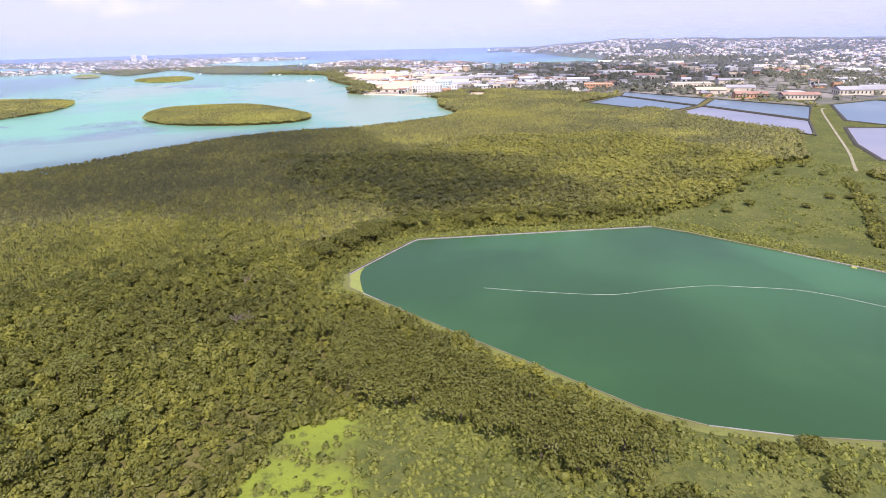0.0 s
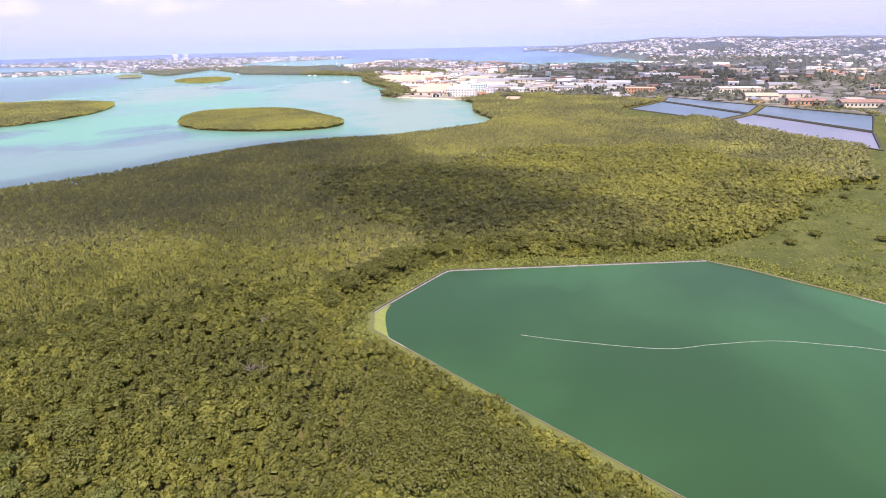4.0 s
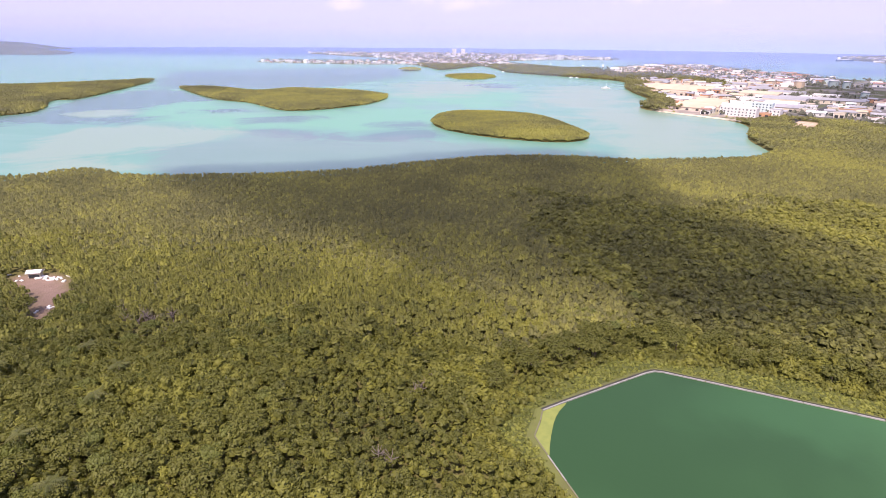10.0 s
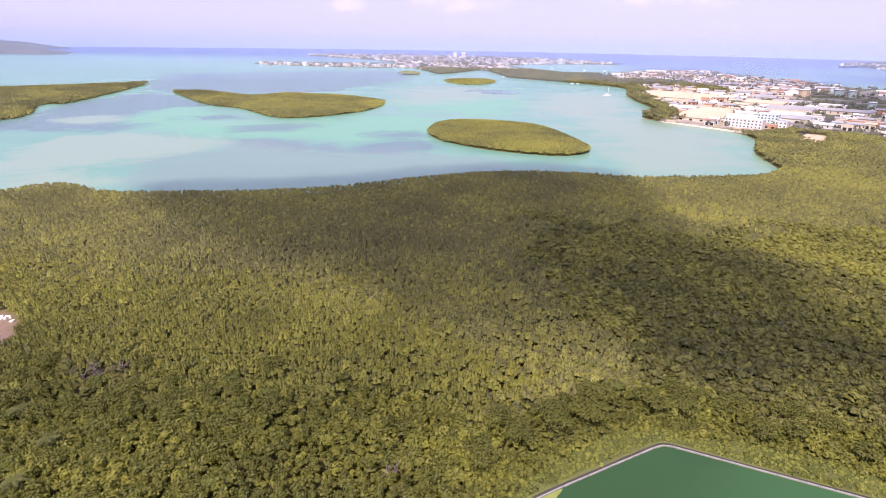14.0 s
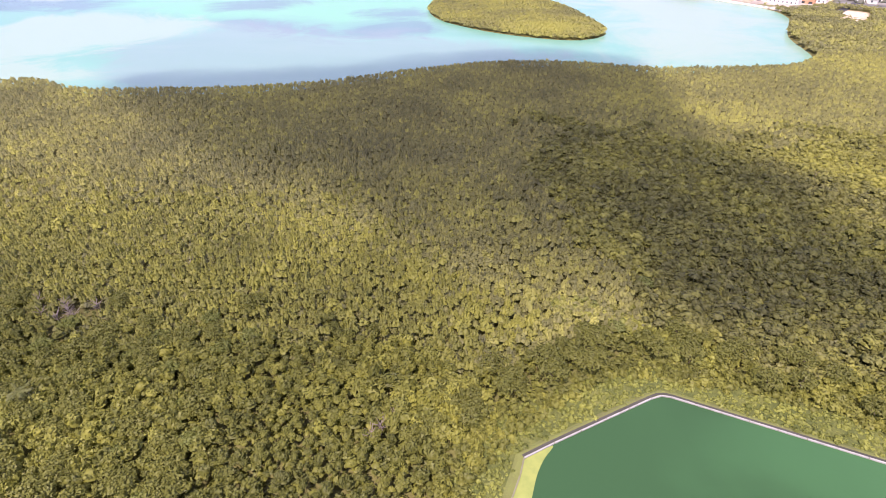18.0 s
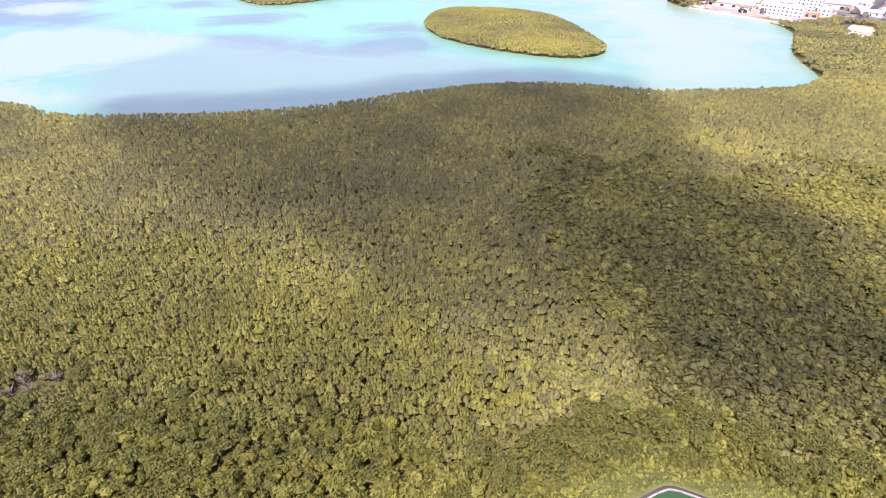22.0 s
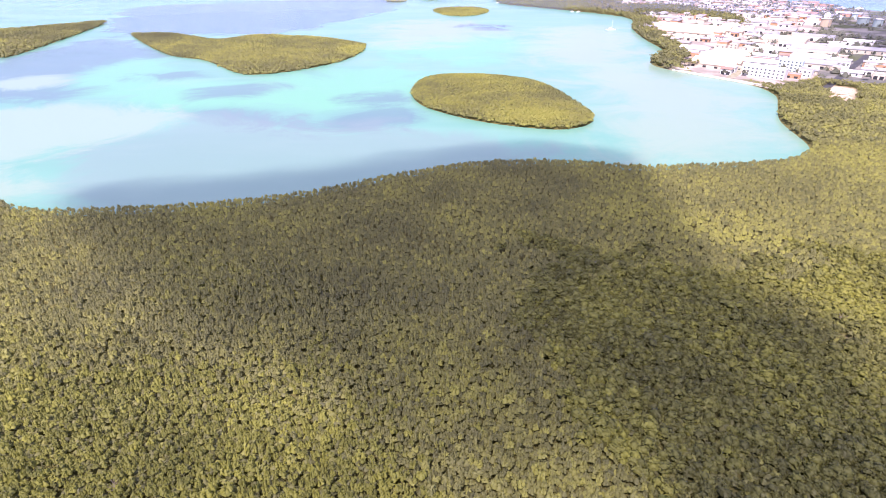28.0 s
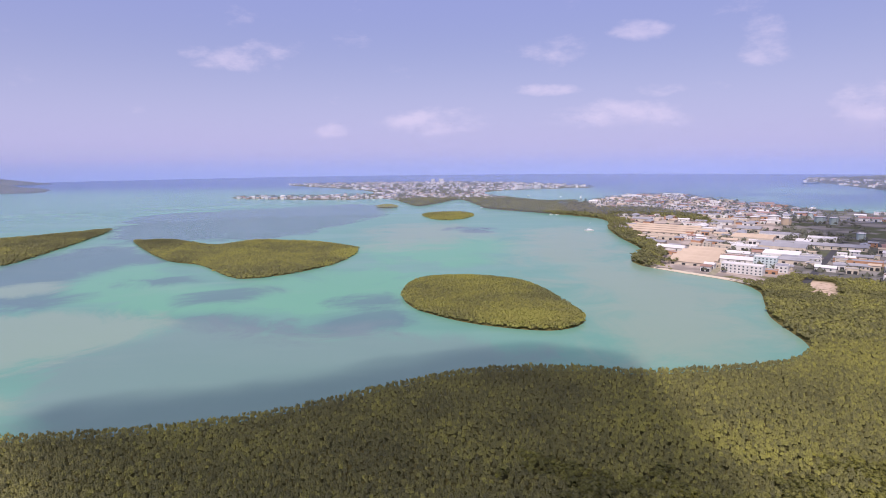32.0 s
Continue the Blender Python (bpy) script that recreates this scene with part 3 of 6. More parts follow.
def build_ground():
    centre, na = np.array([60.0, 120.0]), 620
    radii = [0.0]
    while radii[-1] < 4900:
        radii.append(radii[-1] + max(4.0, radii[-1] * 0.021))
    ang = np.arange(na) * 2 * math.pi / na
    rr = np.array(radii[1:])
    p = np.concatenate([[[0.0, 0.0]], (rr[:, None, None] * np.stack([np.cos(ang), np.sin(ang)], -1)[None]).reshape(-1, 2)]) + centre
    z, s = land_height(p)
    z = z + np.where(s > 8, 0.05 * np.sin(p[:, 0] / 7) * np.sin(p[:, 1] / 9), 0)
    idx = 1 + np.arange(len(rr) * na).reshape(len(rr), na)
    nxt = np.roll(idx, -1, 1)
    quads = np.stack([idx[:-1], idx[1:], nxt[1:], nxt[:-1]], -1).reshape(-1, 4)
    faces = [(0, int(a), int(b)) for a, b in zip(idx[0], nxt[0])] + quads.tolist()
    w = far(p)
    w = w * np.minimum(1, 4940 / np.maximum(np.hypot(w[:, 0], w[:, 1]), 1))[:, None]
    me = mesh_of("ground", np.c_[w, z].tolist(), faces, M_GROUND, True)

    def soft(v, w):
        return np.clip(v / w + 0.5, 0, 1)
    zones = {"grass": np.maximum.reduce([soft(signed(p, MEADOW) + 4, 12), soft(signed(p, GLADE) + 6, 10), soft(signed(p, VERGE) + 5, 8), soft(signed(p, CORRIDOR) + 4, 14), soft(signed(p, PATCH), 8), soft(15 - away(p, POND), 8)]),
             "glade": np.maximum(*(soft(signed(p, r) + 1, 5) for r in LUSH)), "yard": soft(signed(p, TOWN), 14), "estate": soft(signed(p, ESTATE), 16),
             "hill": np.maximum(np.clip(hills(p) / 12, 0, 1), np.clip((np.hypot(*(p - centre).T) - 1500) / 300, 0, 1) * (p[:, 0] > 700)),
             "sand": soft(signed(p, SCAR) + 1, 6), "earth": np.maximum.reduce([soft(signed(p, HUT_YARD), 5)] + [soft(r + 0.8 - np.hypot(p[:, 0] - x, p[:, 1] - y), 3) for x, y, r in BARE[2:4]])}
    for key, val in zones.items():
        a = me.attributes.new(key, "FLOAT", "POINT")
        a.data.foreach_set("value", val.astype(np.float32))
    return tagged(new("ground", me), "low marshy land, grass, yards and hills above the lagoon", "ground", kind="structure")


ground = build_ground()


def build_water():
    """One round sheet of sea out to the horizon, with the beds that lie under the lagoon."""
    na, rr = 300, [200.0]
    while rr[-1] < 4900:
        rr.append(rr[-1] + max(14.0, (rr[-1] - 1000) * 0.05))
    rr[-1] = 4960.0
    ang = np.arange(na) * 2 * math.pi / na
    p = np.concatenate([[[0.0, 0.0]], (np.array(rr)[:, None, None] * np.stack([np.cos(ang), np.sin(ang)], -1)[None]).reshape(-1, 2)])
    idx = 1 + np.arange(len(rr) * na).reshape(len(rr), na)
    nxt = np.roll(idx, -1, 1)
    faces = [(0, int(a), int(b)) for a, b in zip(idx[0], nxt[0])] + np.stack([idx[:-1], idx[1:], nxt[1:], nxt[:-1]], -1).reshape(-1, 4).tolist()
    me = mesh_of("water", np.c_[p, np.zeros(len(p))].tolist(), faces, M_SEA)
    for key, (soft, *rings) in BEDS.items():
        val = np.zeros(len(p))
        for r in rings:
            val = np.maximum(val, np.clip(signed(p, smooth_ring(far(r))) / soft + 0.5, 0, 1))
        me.attributes.new(key, "FLOAT", "POINT").data.foreach_set("value", val.astype(np.float32))
    return tagged(new("water", me), "turquoise lagoon with pale shallows turning to deep blue sea", "water", kind="structure")


build_water()
sheet("pond_water", POND, 1.05, M_POND, "still green treatment pond water", "water")
for r, mat in ((SALT_A, M_SALT_BLUE), (SALT_F, M_SALT_BLUE), (SALT_B, M_SALT_BLUE), (SALT_C, M_SALT), (SALT_D, M_SALT_BLUE), (SALT_E, M_SALT)):
    sheet("settling_pond_water", r, 1.05, mat, "pale blue water of a shallow settling pond", "water")


# ---- pond banks ----
def bank(name, ring, label, mat, out, inn, top, closed=True):
    turn = np.sign(sum(a[0] * b[1] - b[0] * a[1] for a, b in zip(ring, np.roll(ring, -1, 0))))
    prof = [(turn * o, h) for o, h in ((inn, 0.6), (inn * 0.5, top * 0.85), (0.0, top), (-out * 0.5, top * 0.9), (-out, 0.6))]
    return thing(name, label, "bank", kind="structure", me=ribbon_mesh(name, ring, prof, mat, closed))


bank("pond_bank", POND, "weedy earth bank round the green pond", M_BERM, 3.2, 0.15, 1.32)
kerb = thing("pond_kerb", "pale concrete kerb along the edge of the green pond", "kerb", kind="structure")
seg = [POND[i] for i in range(len(POND))]
for i, a in enumerate(seg):
    b = seg[(i + 1) % len(seg)]
    n = max(1, int(np.linalg.norm(b - a) / 6))
    for k in range(n):
        c0, c1 = a + (b - a) * (k + 0.01) / n, a + (b - a) * (k + 0.99) / n
        part("kerb_slab", ribbon_mesh("kerb_slab", [c0, c1], [(-0.2, 0.95), (-0.2, 1.42), (0.16, 1.46), (0.16, 0.95)], M_KERB if i < 8 or (i * 7 + k * 5) % 5 < 1 else M_MOSSY), kerb)
# dark strip added just outside the kerb, along the first eight sides
thing("pond_drain", "dark strip behind the pale pond kerb", "drain", kind="structure", me=ribbon_mesh("pond_drain", smooth_ring(POND[:9], 4, False), [(0.22, 1.30), (0.26, 1.352), (0.95, 1.335), (1.0, 1.2)], M_DARKBANK))
for r in SALTS:
    bank("settling_pond_bank", r, "dark weedy bank between settling ponds", M_DARKBANK, 3.4, 0.5, 1.9)
algae = smooth_ring([(22.6, 9.2), (29.6, 13.4), (27.2, 9.6), (25.2, 5.4), (23.6, 0.0), (22.4, -5.0), (21.8, -8.2), (20.6, -6.2), (19.1, -1.4), (20.3, 2.4), (21.5, 5.4)], 4)
sheet("algae_mat", algae, 1.10, M_ALGAE, "yellow-green algae scum in the corner of the pond", "algae")

# floating boom on the pond
boom_line = smooth_ring([(60, -25), (72, -35), (93, -50), (109, -55), (126, -61), (138, -69), (152, -81), (162, -101), (170, -125)], 12, False)
boom = thing("floating_boom", "thin rope boom with white floats across the green pond", "boom")
part("rope", ribbon_mesh("rope", boom_line, [(-0.06, 1.055), (0.0, 1.12), (0.06, 1.055)], M_FLOAT), boom)
float_mesh = tube_mesh("boom_float", 0.12, 0.12, 0.16, M_FLOAT, 8, 0.09)
for q in boom_line[::2]:
    part("boom_float", float_mesh, boom, pose(q[0], q[1], 1.0))
raft = thing("pump_raft", "small yellow raft with a rail at the pond edge", "raft", at=pose(186.3, -77.0, 1.05, 0, 0, 20) @ Matrix.Scale(0.8, 4))
part("deck", box_mesh("deck", 3.4, 2.2, 0.35, M_YELLOW, 0, 0.05), raft)
post = tube_mesh("rail_post", 0.05, 0.05, 1.0, M_YELLOW, 6)
for x, y in ((-1.5, -0.9), (1.5, -0.9), (-1.5, 0.9), (1.5, 0.9)):
    part("rail_post", post, raft, pose(x, y, 0.35))
for y in (-0.9, 0.9):
    part("rail", box_mesh("rail", 3.1, 0.08, 0.08, M_YELLOW), raft, pose(0, y, 1.3))

# marl track beside the settling ponds
track = smooth_ring([(640, 190), (617, 182), (500, 105), (407, 43), (363, 16), (345, 5)], 6, False)
thing("track", "pale marl track beside the settling ponds", "track", kind="structure", me=ribbon_mesh("track", track, [(-1.0, 0.7), (-0.9, 1.15), (0, 1.2), (0.9, 1.15), (1.0, 0.7)], M_TRACK))


# ---- trees as woods ----
rng = np.random.default_rng(7)


def crown_template(leaves, sides, leaf, seed, rings=2):
    """A lumpy crown one metre in radius on z = 0: a rounded core and many leaf clumps facing outwards."""
    g = np.random.default_rng(seed)
    v, f = [], []
    lev = [(1.0, -0.15), (0.84, 0.48)] if rings == 2 else [(0.92, 0.1)]
    for r, z in lev:
        a0 = g.uniform(0, 6)
        v += [(r * q * math.cos(a0 + 2 * math.pi * i / sides), r * q * math.sin(a0 + 2 * math.pi * i / sides), z) for i, q in enumerate(g.uniform(0.74, 1.02, sides))]
    v.append((g.uniform(-0.2, 0.2), g.uniform(-0.2, 0.2), 0.86))
    top = len(v) - 1
    if rings == 2:
        for i in range(sides):
            j = (i + 1) % sides
            f += [(i, j, sides + j), (i, sides + j, sides + i)]
    b = (rings - 1) * sides
    f += [(b + i, b + (i + 1) % sides, top) for i in range(sides)]
    for k in range(leaves):
        u = g.normal(size=3)
        u /= np.linalg.norm(u)
        u[2] = abs(u[2])
        c = u * np.array([0.92, 0.92, 0.86]) * g.uniform(0.92, 1.16) + (0, 0, 0.04)
        nrm = u + (0, 0, 0.25) + g.normal(size=3) * 0.42
        nrm /= np.linalg.norm(nrm)
        t1 = np.cross(nrm, g.normal(size=3))
        t1 /= np.linalg.norm(t1)
        t2 = np.cross(nrm, t1)
        s = leaf * g.uniform(0.65, 1.4)
        n0 = len(v)
        v += [tuple(c + t1 * s), tuple(c - t1 * s * 0.55 + t2 * s * 0.8), tuple(c - t1 * s * 0.55 - t2 * s * 0.8)]
        f.append((n0, n0 + 1, n0 + 2))
    return np.array(v), np.array(f)


def lumpy_template(leaves, leaf, seed):
    """A ragged bush one metre in radius: leaf clumps over several lumps of uneven height, round a low core."""
    g = np.random.default_rng(seed)
    v, f = crown_template(0, 6, 0.1, seed)
    v = v * np.array([0.86, 0.86, 0.62])
    v, f = [tuple(q) for q in v], [tuple(q) for q in f]
    lumps = [(0.0, 0.0, 0.38, 0.5)] + [(r * math.cos(a), r * math.sin(a), z, s) for r, a, z, s in zip(g.uniform(0.4, 0.72, 5), np.arange(5) * 1.26 + g.uniform(-0.4, 0.4, 5), g.uniform(0.02, 0.42, 5), g.uniform(0.28, 0.46, 5))]
    for k in range(leaves):
        x, y, z, s = lumps[k % 6]
        u = g.normal(size=3)
        u /= np.linalg.norm(u)
        u[2] = abs(u[2]) if u[2] > -0.35 else -u[2]
        p_ = np.array([x, y, z]) + u * s * g.uniform(0.8, 1.18)
        nrm = u + (0, 0, 0.3) + g.normal(size=3) * 0.5
        nrm /= np.linalg.norm(nrm)
        t1 = np.cross(nrm, g.normal(size=3))
        t1 /= np.linalg.norm(t1)
        t2, w = np.cross(nrm, t1), leaf * g.uniform(0.6, 1.45)
        n0 = len(v)
        v += [tuple(p_ + t1 * w), tuple(p_ - t1 * w * 0.55 + t2 * w * 0.8), tuple(p_ - t1 * w * 0.55 - t2 * w * 0.8)]
        f.append((n0, n0 + 1, n0 + 2))
    return np.array(v), np.array(f)


def spire_template(seed, lobes=3, leaves=9, leaf=0.27):
    """A mangrove crown one metre in radius: a few upright pointed lobes, each a narrow core under ragged leaf sprays."""
    g = np.random.default_rng(seed)
    v, f = [], []
    for k in range(lobes):
        a, r = 2 * math.pi * k / lobes + g.uniform(-0.5, 0.5), g.uniform(0.30, 0.52)
        x, y, tip, w = r * math.cos(a), r * math.sin(a), g.uniform(0.62, 1.1), g.uniform(0.44, 0.60)
        n0, a0 = len(v), g.uniform(0, 6)
        v += [(x + w * math.cos(a0 + i * 1.5708), y + w * math.sin(a0 + i * 1.5708), -0.35) for i in range(4)] + [(x, y, tip)]
        f += [(n0 + i, n0 + (i + 1) % 4, n0 + 4) for i in range(4)]
        for j in range(leaves):
            b, s = g.uniform(0, 6.28), g.uniform(0.05, 1.0)
            c = np.array([x + w * (1.05 - 0.85 * s) * math.cos(b), y + w * (1.05 - 0.85 * s) * math.sin(b), -0.2 + (tip + 0.25) * s])
            nrm = np.array([math.cos(b), math.sin(b), 0.75]) + g.normal(size=3) * 0.45
            nrm /= np.linalg.norm(nrm)
            t1 = np.cross(nrm, g.normal(size=3))
            t1 /= np.linalg.norm(t1)
            t2, q = np.cross(nrm, t1), leaf * g.uniform(0.65, 1.4)
            n0 = len(v)
            v += [tuple(c + t1 * q), tuple(c - t1 * q * 0.55 + t2 * q * 0.8), tuple(c - t1 * q * 0.55 - t2 * q * 0.8)]
            f.append((n0, n0 + 1, n0 + 2))
    return np.array(v), np.array(f)


SPIRE = [spire_template(300 + i) for i in range(10)]
SPIRE_FAR = [spire_template(330 + i, 3, 5, 0.30) for i in range(7)]
BUSH = [lumpy_template(92, 0.16, 10 + i) for i in range(9)]
BROAD = [crown_template(48, 6, 0.185, 90 + i) for i in range(8)]
NEAR = [crown_template(27, 5, 0.31, 70 + i) for i in range(8)]
MID = [crown_template(16, 5, 0.36, 30 + i, rings=1) for i in range(6)]
FAR = [crown_template(9, 6, 0.30, 50 + i, rings=1) for i in range(5)]


def woods(name, pts, z, radius, height, tint, templates, mat, label, category="trees", upright=(0.95, 1.5)):
    """Many crowns joined in one mesh, each with its own size, turn and tint."""
    pts = far(pts)
    n = len(pts)
    kind = rng.integers(0, len(templates), n)
    turn, squat = rng.uniform(0, 2 * math.pi, n), rng.uniform(*upright, n)
    wide = rng.uniform(0.82, 1.22, n)
    vs, fs, ts, off = [], [], [], 0
    for k, (v, f) in enumerate(templates):
        m = np.nonzero(kind == k)[0]
        if not len(m):
            continue
        c, s = np.cos(turn[m])[:, None], np.sin(turn[m])[:, None]
        x = (v[None, :, 0] * c - v[None, :, 1] * s) * (radius[m] * wide[m])[:, None]
        y = (v[None, :, 0] * s + v[None, :, 1] * c) * (radius[m] / wide[m])[:, None]
        top = height[m][:, None] + (v[None, :, 2] - 0.86) * (radius[m] * squat[m])[:, None]
        q = np.stack([x + pts[m, 0:1], y + pts[m, 1:2], top + z[m][:, None]], -1)
        vs.append(q.reshape(-1, 3))
        fs.append((f[None] + (np.arange(len(m)) * len(v))[:, None, None] + off).reshape(-1, 3))
        ts.append(np.repeat(tint[m], len(v)))
        off += len(m) * len(v)
    v, f, t = np.concatenate(vs), np.concatenate(fs), np.concatenate(ts)
    me = bpy.data.meshes.new(name)
    me.vertices.add(len(v))
    me.vertices.foreach_set("co", v.astype(np.float32).ravel())
    me.loops.add(f.size)
    me.loops.foreach_set("vertex_index", f.astype(np.int32).ravel())
    me.polygons.add(len(f))
    me.polygons.foreach_set("loop_start", np.arange(0, f.size, 3, dtype=np.int32))
    me.materials.append(mat)
    me.update(calc_edges=True)
    a = me.attributes.new("tint", "FLOAT", "POINT")
    a.data.foreach_set("value", t.astype(np.float32))
    return tagged(new(name, me), label, category, kind="stuff")


def scatter(x0, x1, y0, y1, step, jitter=0.42):
    """Uneven places, about one in each square of that step."""
    gx, gy = np.meshgrid(np.arange(x0, x1, step), np.arange(y0, y1, step))
    p = np.stack([gx.ravel(), gy.ravel()], -1).astype(float)
    p[:, 0] += (np.round(p[:, 1] / step) % 2) * step / 2
    return p + rng.uniform(-jitter, jitter, p.shape) * step


def waves(p, a, b, c=0.0):
    """A slow drift over the ground, between -1 and 1."""
    return 0.5 * np.sin(p[:, 0] / a + 1.7 * np.sin(p[:, 1] / b + c)) + 0.5 * np.sin(p[:, 1] / (a * 0.8) + 1.3 * np.sin(p[:, 0] / (b * 1.2) + 2 * c))


def wooded(p, edge=1.0):
    """True where trees stand on the mainland side."""
    gap = np.where(p[:, 1] > -14, 10.0, 4.5) + np.where(p[:, 0] > 80, 3.0, 0.0) + 2.5 * waves(p, 5, 8)
    ok = (signed(p, MAINLAND) > edge) & (signed(p, POND) < -gap)
    for r in SALTS:
        ok &= signed(p, r) < -7
    wob = waves(p, 6.0, 9.0) * 3.0
    ok &= (signed(p, MEADOW) + wob < -1) & (signed(p, GLADE) + wob < -1) & (signed(p, VERGE) + wob < -1) & (signed(p, TOWN) < -3) & (signed(p, CORRIDOR) + 2 * wob < 0) & (signed(p, PATCH) + wob < 0) & (signed(p, SCAR) < -3) & (signed(p, HUT_YARD) < -1)
    ok &= ~((p[:, 0] > 158) & (p[:, 1] < 2) & (away(p, POND) < 34))
    for x, y, r in BARE:
        ok &= np.hypot(p[:, 0] - x, p[:, 1] - y) > r + 0.6 * np.sin(p[:, 0] * 1.7 + p[:, 1])
    return ok & (away(p, track, False) > 9)


def bushland(p):
    """Scrub west and south of the pond, taller and greener than the mangroves, with a ragged edge."""
    line = (44 + 0.10 * (p[:, 0] + 60)) * np.clip((66 - p[:, 0]) / 66, 0, 1.25) - 14
    return (p[:, 1] < line + 9 * waves(p, 17, 23) + 10 * waves(p, 5, 7) + 8 * waves(p, 1.9, 2.7)) | ((away(p, POND) < 24 + 6 * waves(p, 9, 14)) & (p[:, 1] > -40))


BELT = smooth_ring([(4, -26), (14, -38), (28, -62), (41, -92), (52, -112), (42, -120), (28, -104), (18, -86), (4, -72), (-5, -56)])


def mangrove_tint(q):
    return np.clip(0.46 + 0.21 * rng.normal(size=len(q)) + 0.16 * waves(q, 45, 60) + 0.12 * waves(q, 12, 17), 0, 1)


CANOPY = "dense olive-green mangrove canopy of small rounded crowns"
p = scatter(-260, 330, -185, 150, 2.15)
p = p[wooded(p)]
q = p[~bushland(p)]
# larger, darker crowns of mixed trees stand to the east
east = lambda w: (w[:, 0] > 62 - 0.22 * (w[:, 1] - 60) + 16 * waves(w, 13, 19) + 8 * waves(w, 4, 6)) & (w[:, 0] < 322 + 12 * waves(w, 21, 17) + 6 * waves(w, 4, 5)) & (w[:, 1] < 225 + 26 * waves(w, 25, 37) + 22 * waves(w, 7, 9) + 14 * waves(w, 2.3, 3.1) - 0.15 * np.abs(w[:, 0] - 130))
q = q[~east(q)]
tall = rng.uniform(size=len(q)) < 0.13
size = rng.uniform(0.90, 1.48, len(q)) * (1 + 0.12 * waves(q, 30, 41)) * np.where(tall, 1.45, 1.0)
# tint rises past x = 175: the sunlit eastern strip is put into leaf colour
top, shade_of = 3.7 + size * rng.uniform(0.4, 1.6, len(q)) + 0.6 * waves(q, 26, 33), np.clip(mangrove_tint(q) + np.where(tall, 0.12, 0) + 0.16 * np.clip((q[:, 0] - 175) / 30, 0, 1), 0, 1)
fresh = (q[:, 0] < np.minimum(18, -35 + (157 - q[:, 1]) / 2.1) + 8 * waves(q, 11, 16) + 9 * rng.normal(size=len(q))) & (q[:, 1] < 122 + 14 * waves(q, 19, 13) + 10 * rng.normal(size=len(q)))
for sel, mt, words in ((fresh, M_GREEN_MANGROVE, "dense fresh-green mangrove canopy of small upright crowns"), (~fresh, M_MANGROVE, CANOPY)):
    woods("mangrove_forest", q[sel], np.full(sel.sum(), 0.7), size[sel], top[sel], shade_of[sel], SPIRE, mt, words, upright=(0.85, 1.3))
w = scatter(20, 340, -60, 300, 2.45)
w = w[wooded(w)]
w = w[~bushland(w) & east(w)]
size = (1.05 + 1.45 * rng.uniform(size=len(w)) ** 1.6) * (1 + 0.2 * waves(w, 9, 13))
# tint climbs from about x = 150, painting the sunlit strip onto these crowns
woods("mixed_forest", w, np.full(len(w), 0.7), size, 3.2 + size * rng.uniform(0.8, 1.6, len(w)) + 0.5 * waves(w, 26, 33) - 2.4 * np.clip((26 - away(w, POND)) / 14, 0, 1), np.clip(0.42 + 0.22 * rng.normal(size=len(w)) + 0.22 * waves(w, 16, 22) + 0.42 * np.clip((w[:, 0] - 150 + 10 * waves(w, 11, 15)) / 45, 0, 1), 0, 1), BROAD + BUSH[:2], M_MIXED, "mixed dark-green forest of broad uneven crowns", upright=(0.9, 1.4))
q = scatter(-260, 330, -185, 150, 2.4)
q = q[wooded(q)]
q = q[bushland(q) & (signed(q, BELT) < -1)]
near = (q[:, 0] > -170) & (q[:, 0] < 120)
for sel, tpl in ((near, BUSH), (~near, NEAR)):
    w = q[sel]
    size = (0.95 + 1.5 * rng.uniform(size=len(w)) ** 1.6) * (1 + 0.28 * waves(w, 14, 19))
    tall = size * rng.uniform(0.9, 1.4, len(w)) + 1.0 + 3.0 * np.clip((w[:, 1] + 70) / 70, 0, 1)
    tall = tall * np.where(w[:, 1] > -14, np.clip(0.35 + (away(w, POND) - 9) / 22, 0.35, 1), 1)
    woods("broadleaf_scrub", w, np.full(len(w), 0.6), size, tall, np.clip(0.42 + 0.2 * rng.normal(size=len(w)) + 0.24 * waves(w, 15, 25), 0, 1), tpl, M_BUSH, "tangled green broadleaf scrub and young trees")
q = scatter(-180, 360, -185, 70, 2.3, 0.5)
q = q[wooded(q)]
q = q[bushland(q) & (q[:, 0] < 130) | (away(q, POND) < 36) | (signed(q, MEADOW) > -10)]
low = np.clip((-30 - q[:, 1]) / 30, 0, 1)
size = rng.uniform(0.8, 1.7, len(q)) * (1 - 0.4 * low)
woods("undergrowth", q, np.full(len(q), 0.5), size, rng.uniform(0.5, 0.85, len(q)) * (2.0 + 2.9 * np.clip((q[:, 1] + 70) / 70, 0, 1)) * np.where(q[:, 1] > -14, np.clip(0.35 + (away(q, POND) - 9) / 22, 0.35, 1), 1), np.clip(0.42 + 0.2 * rng.normal(size=len(q)), 0, 1), MID, M_BUSH, "low tangled undergrowth beneath the scrub", "undergrowth")
p = scatter(-420, 360, 150, 400, 2.2)
p = p[wooded(p) & ~east(p)]
size = rng.uniform(1.0, 1.6, len(p))
# higher tint east of x = 155 carries the same painted sunlight northwards
woods("mangrove_forest", p, np.full(len(p), 0.7), size, 3.6 + size * rng.uniform(0.5, 1.5, len(p)) + 0.6 * waves(p, 26, 33), np.clip(mangrove_tint(p) + 0.20 * np.clip((p[:, 0] - 155) / 30, 0, 1), 0, 1), SPIRE_FAR, M_MANGROVE, CANOPY, upright=(0.8, 1.2))
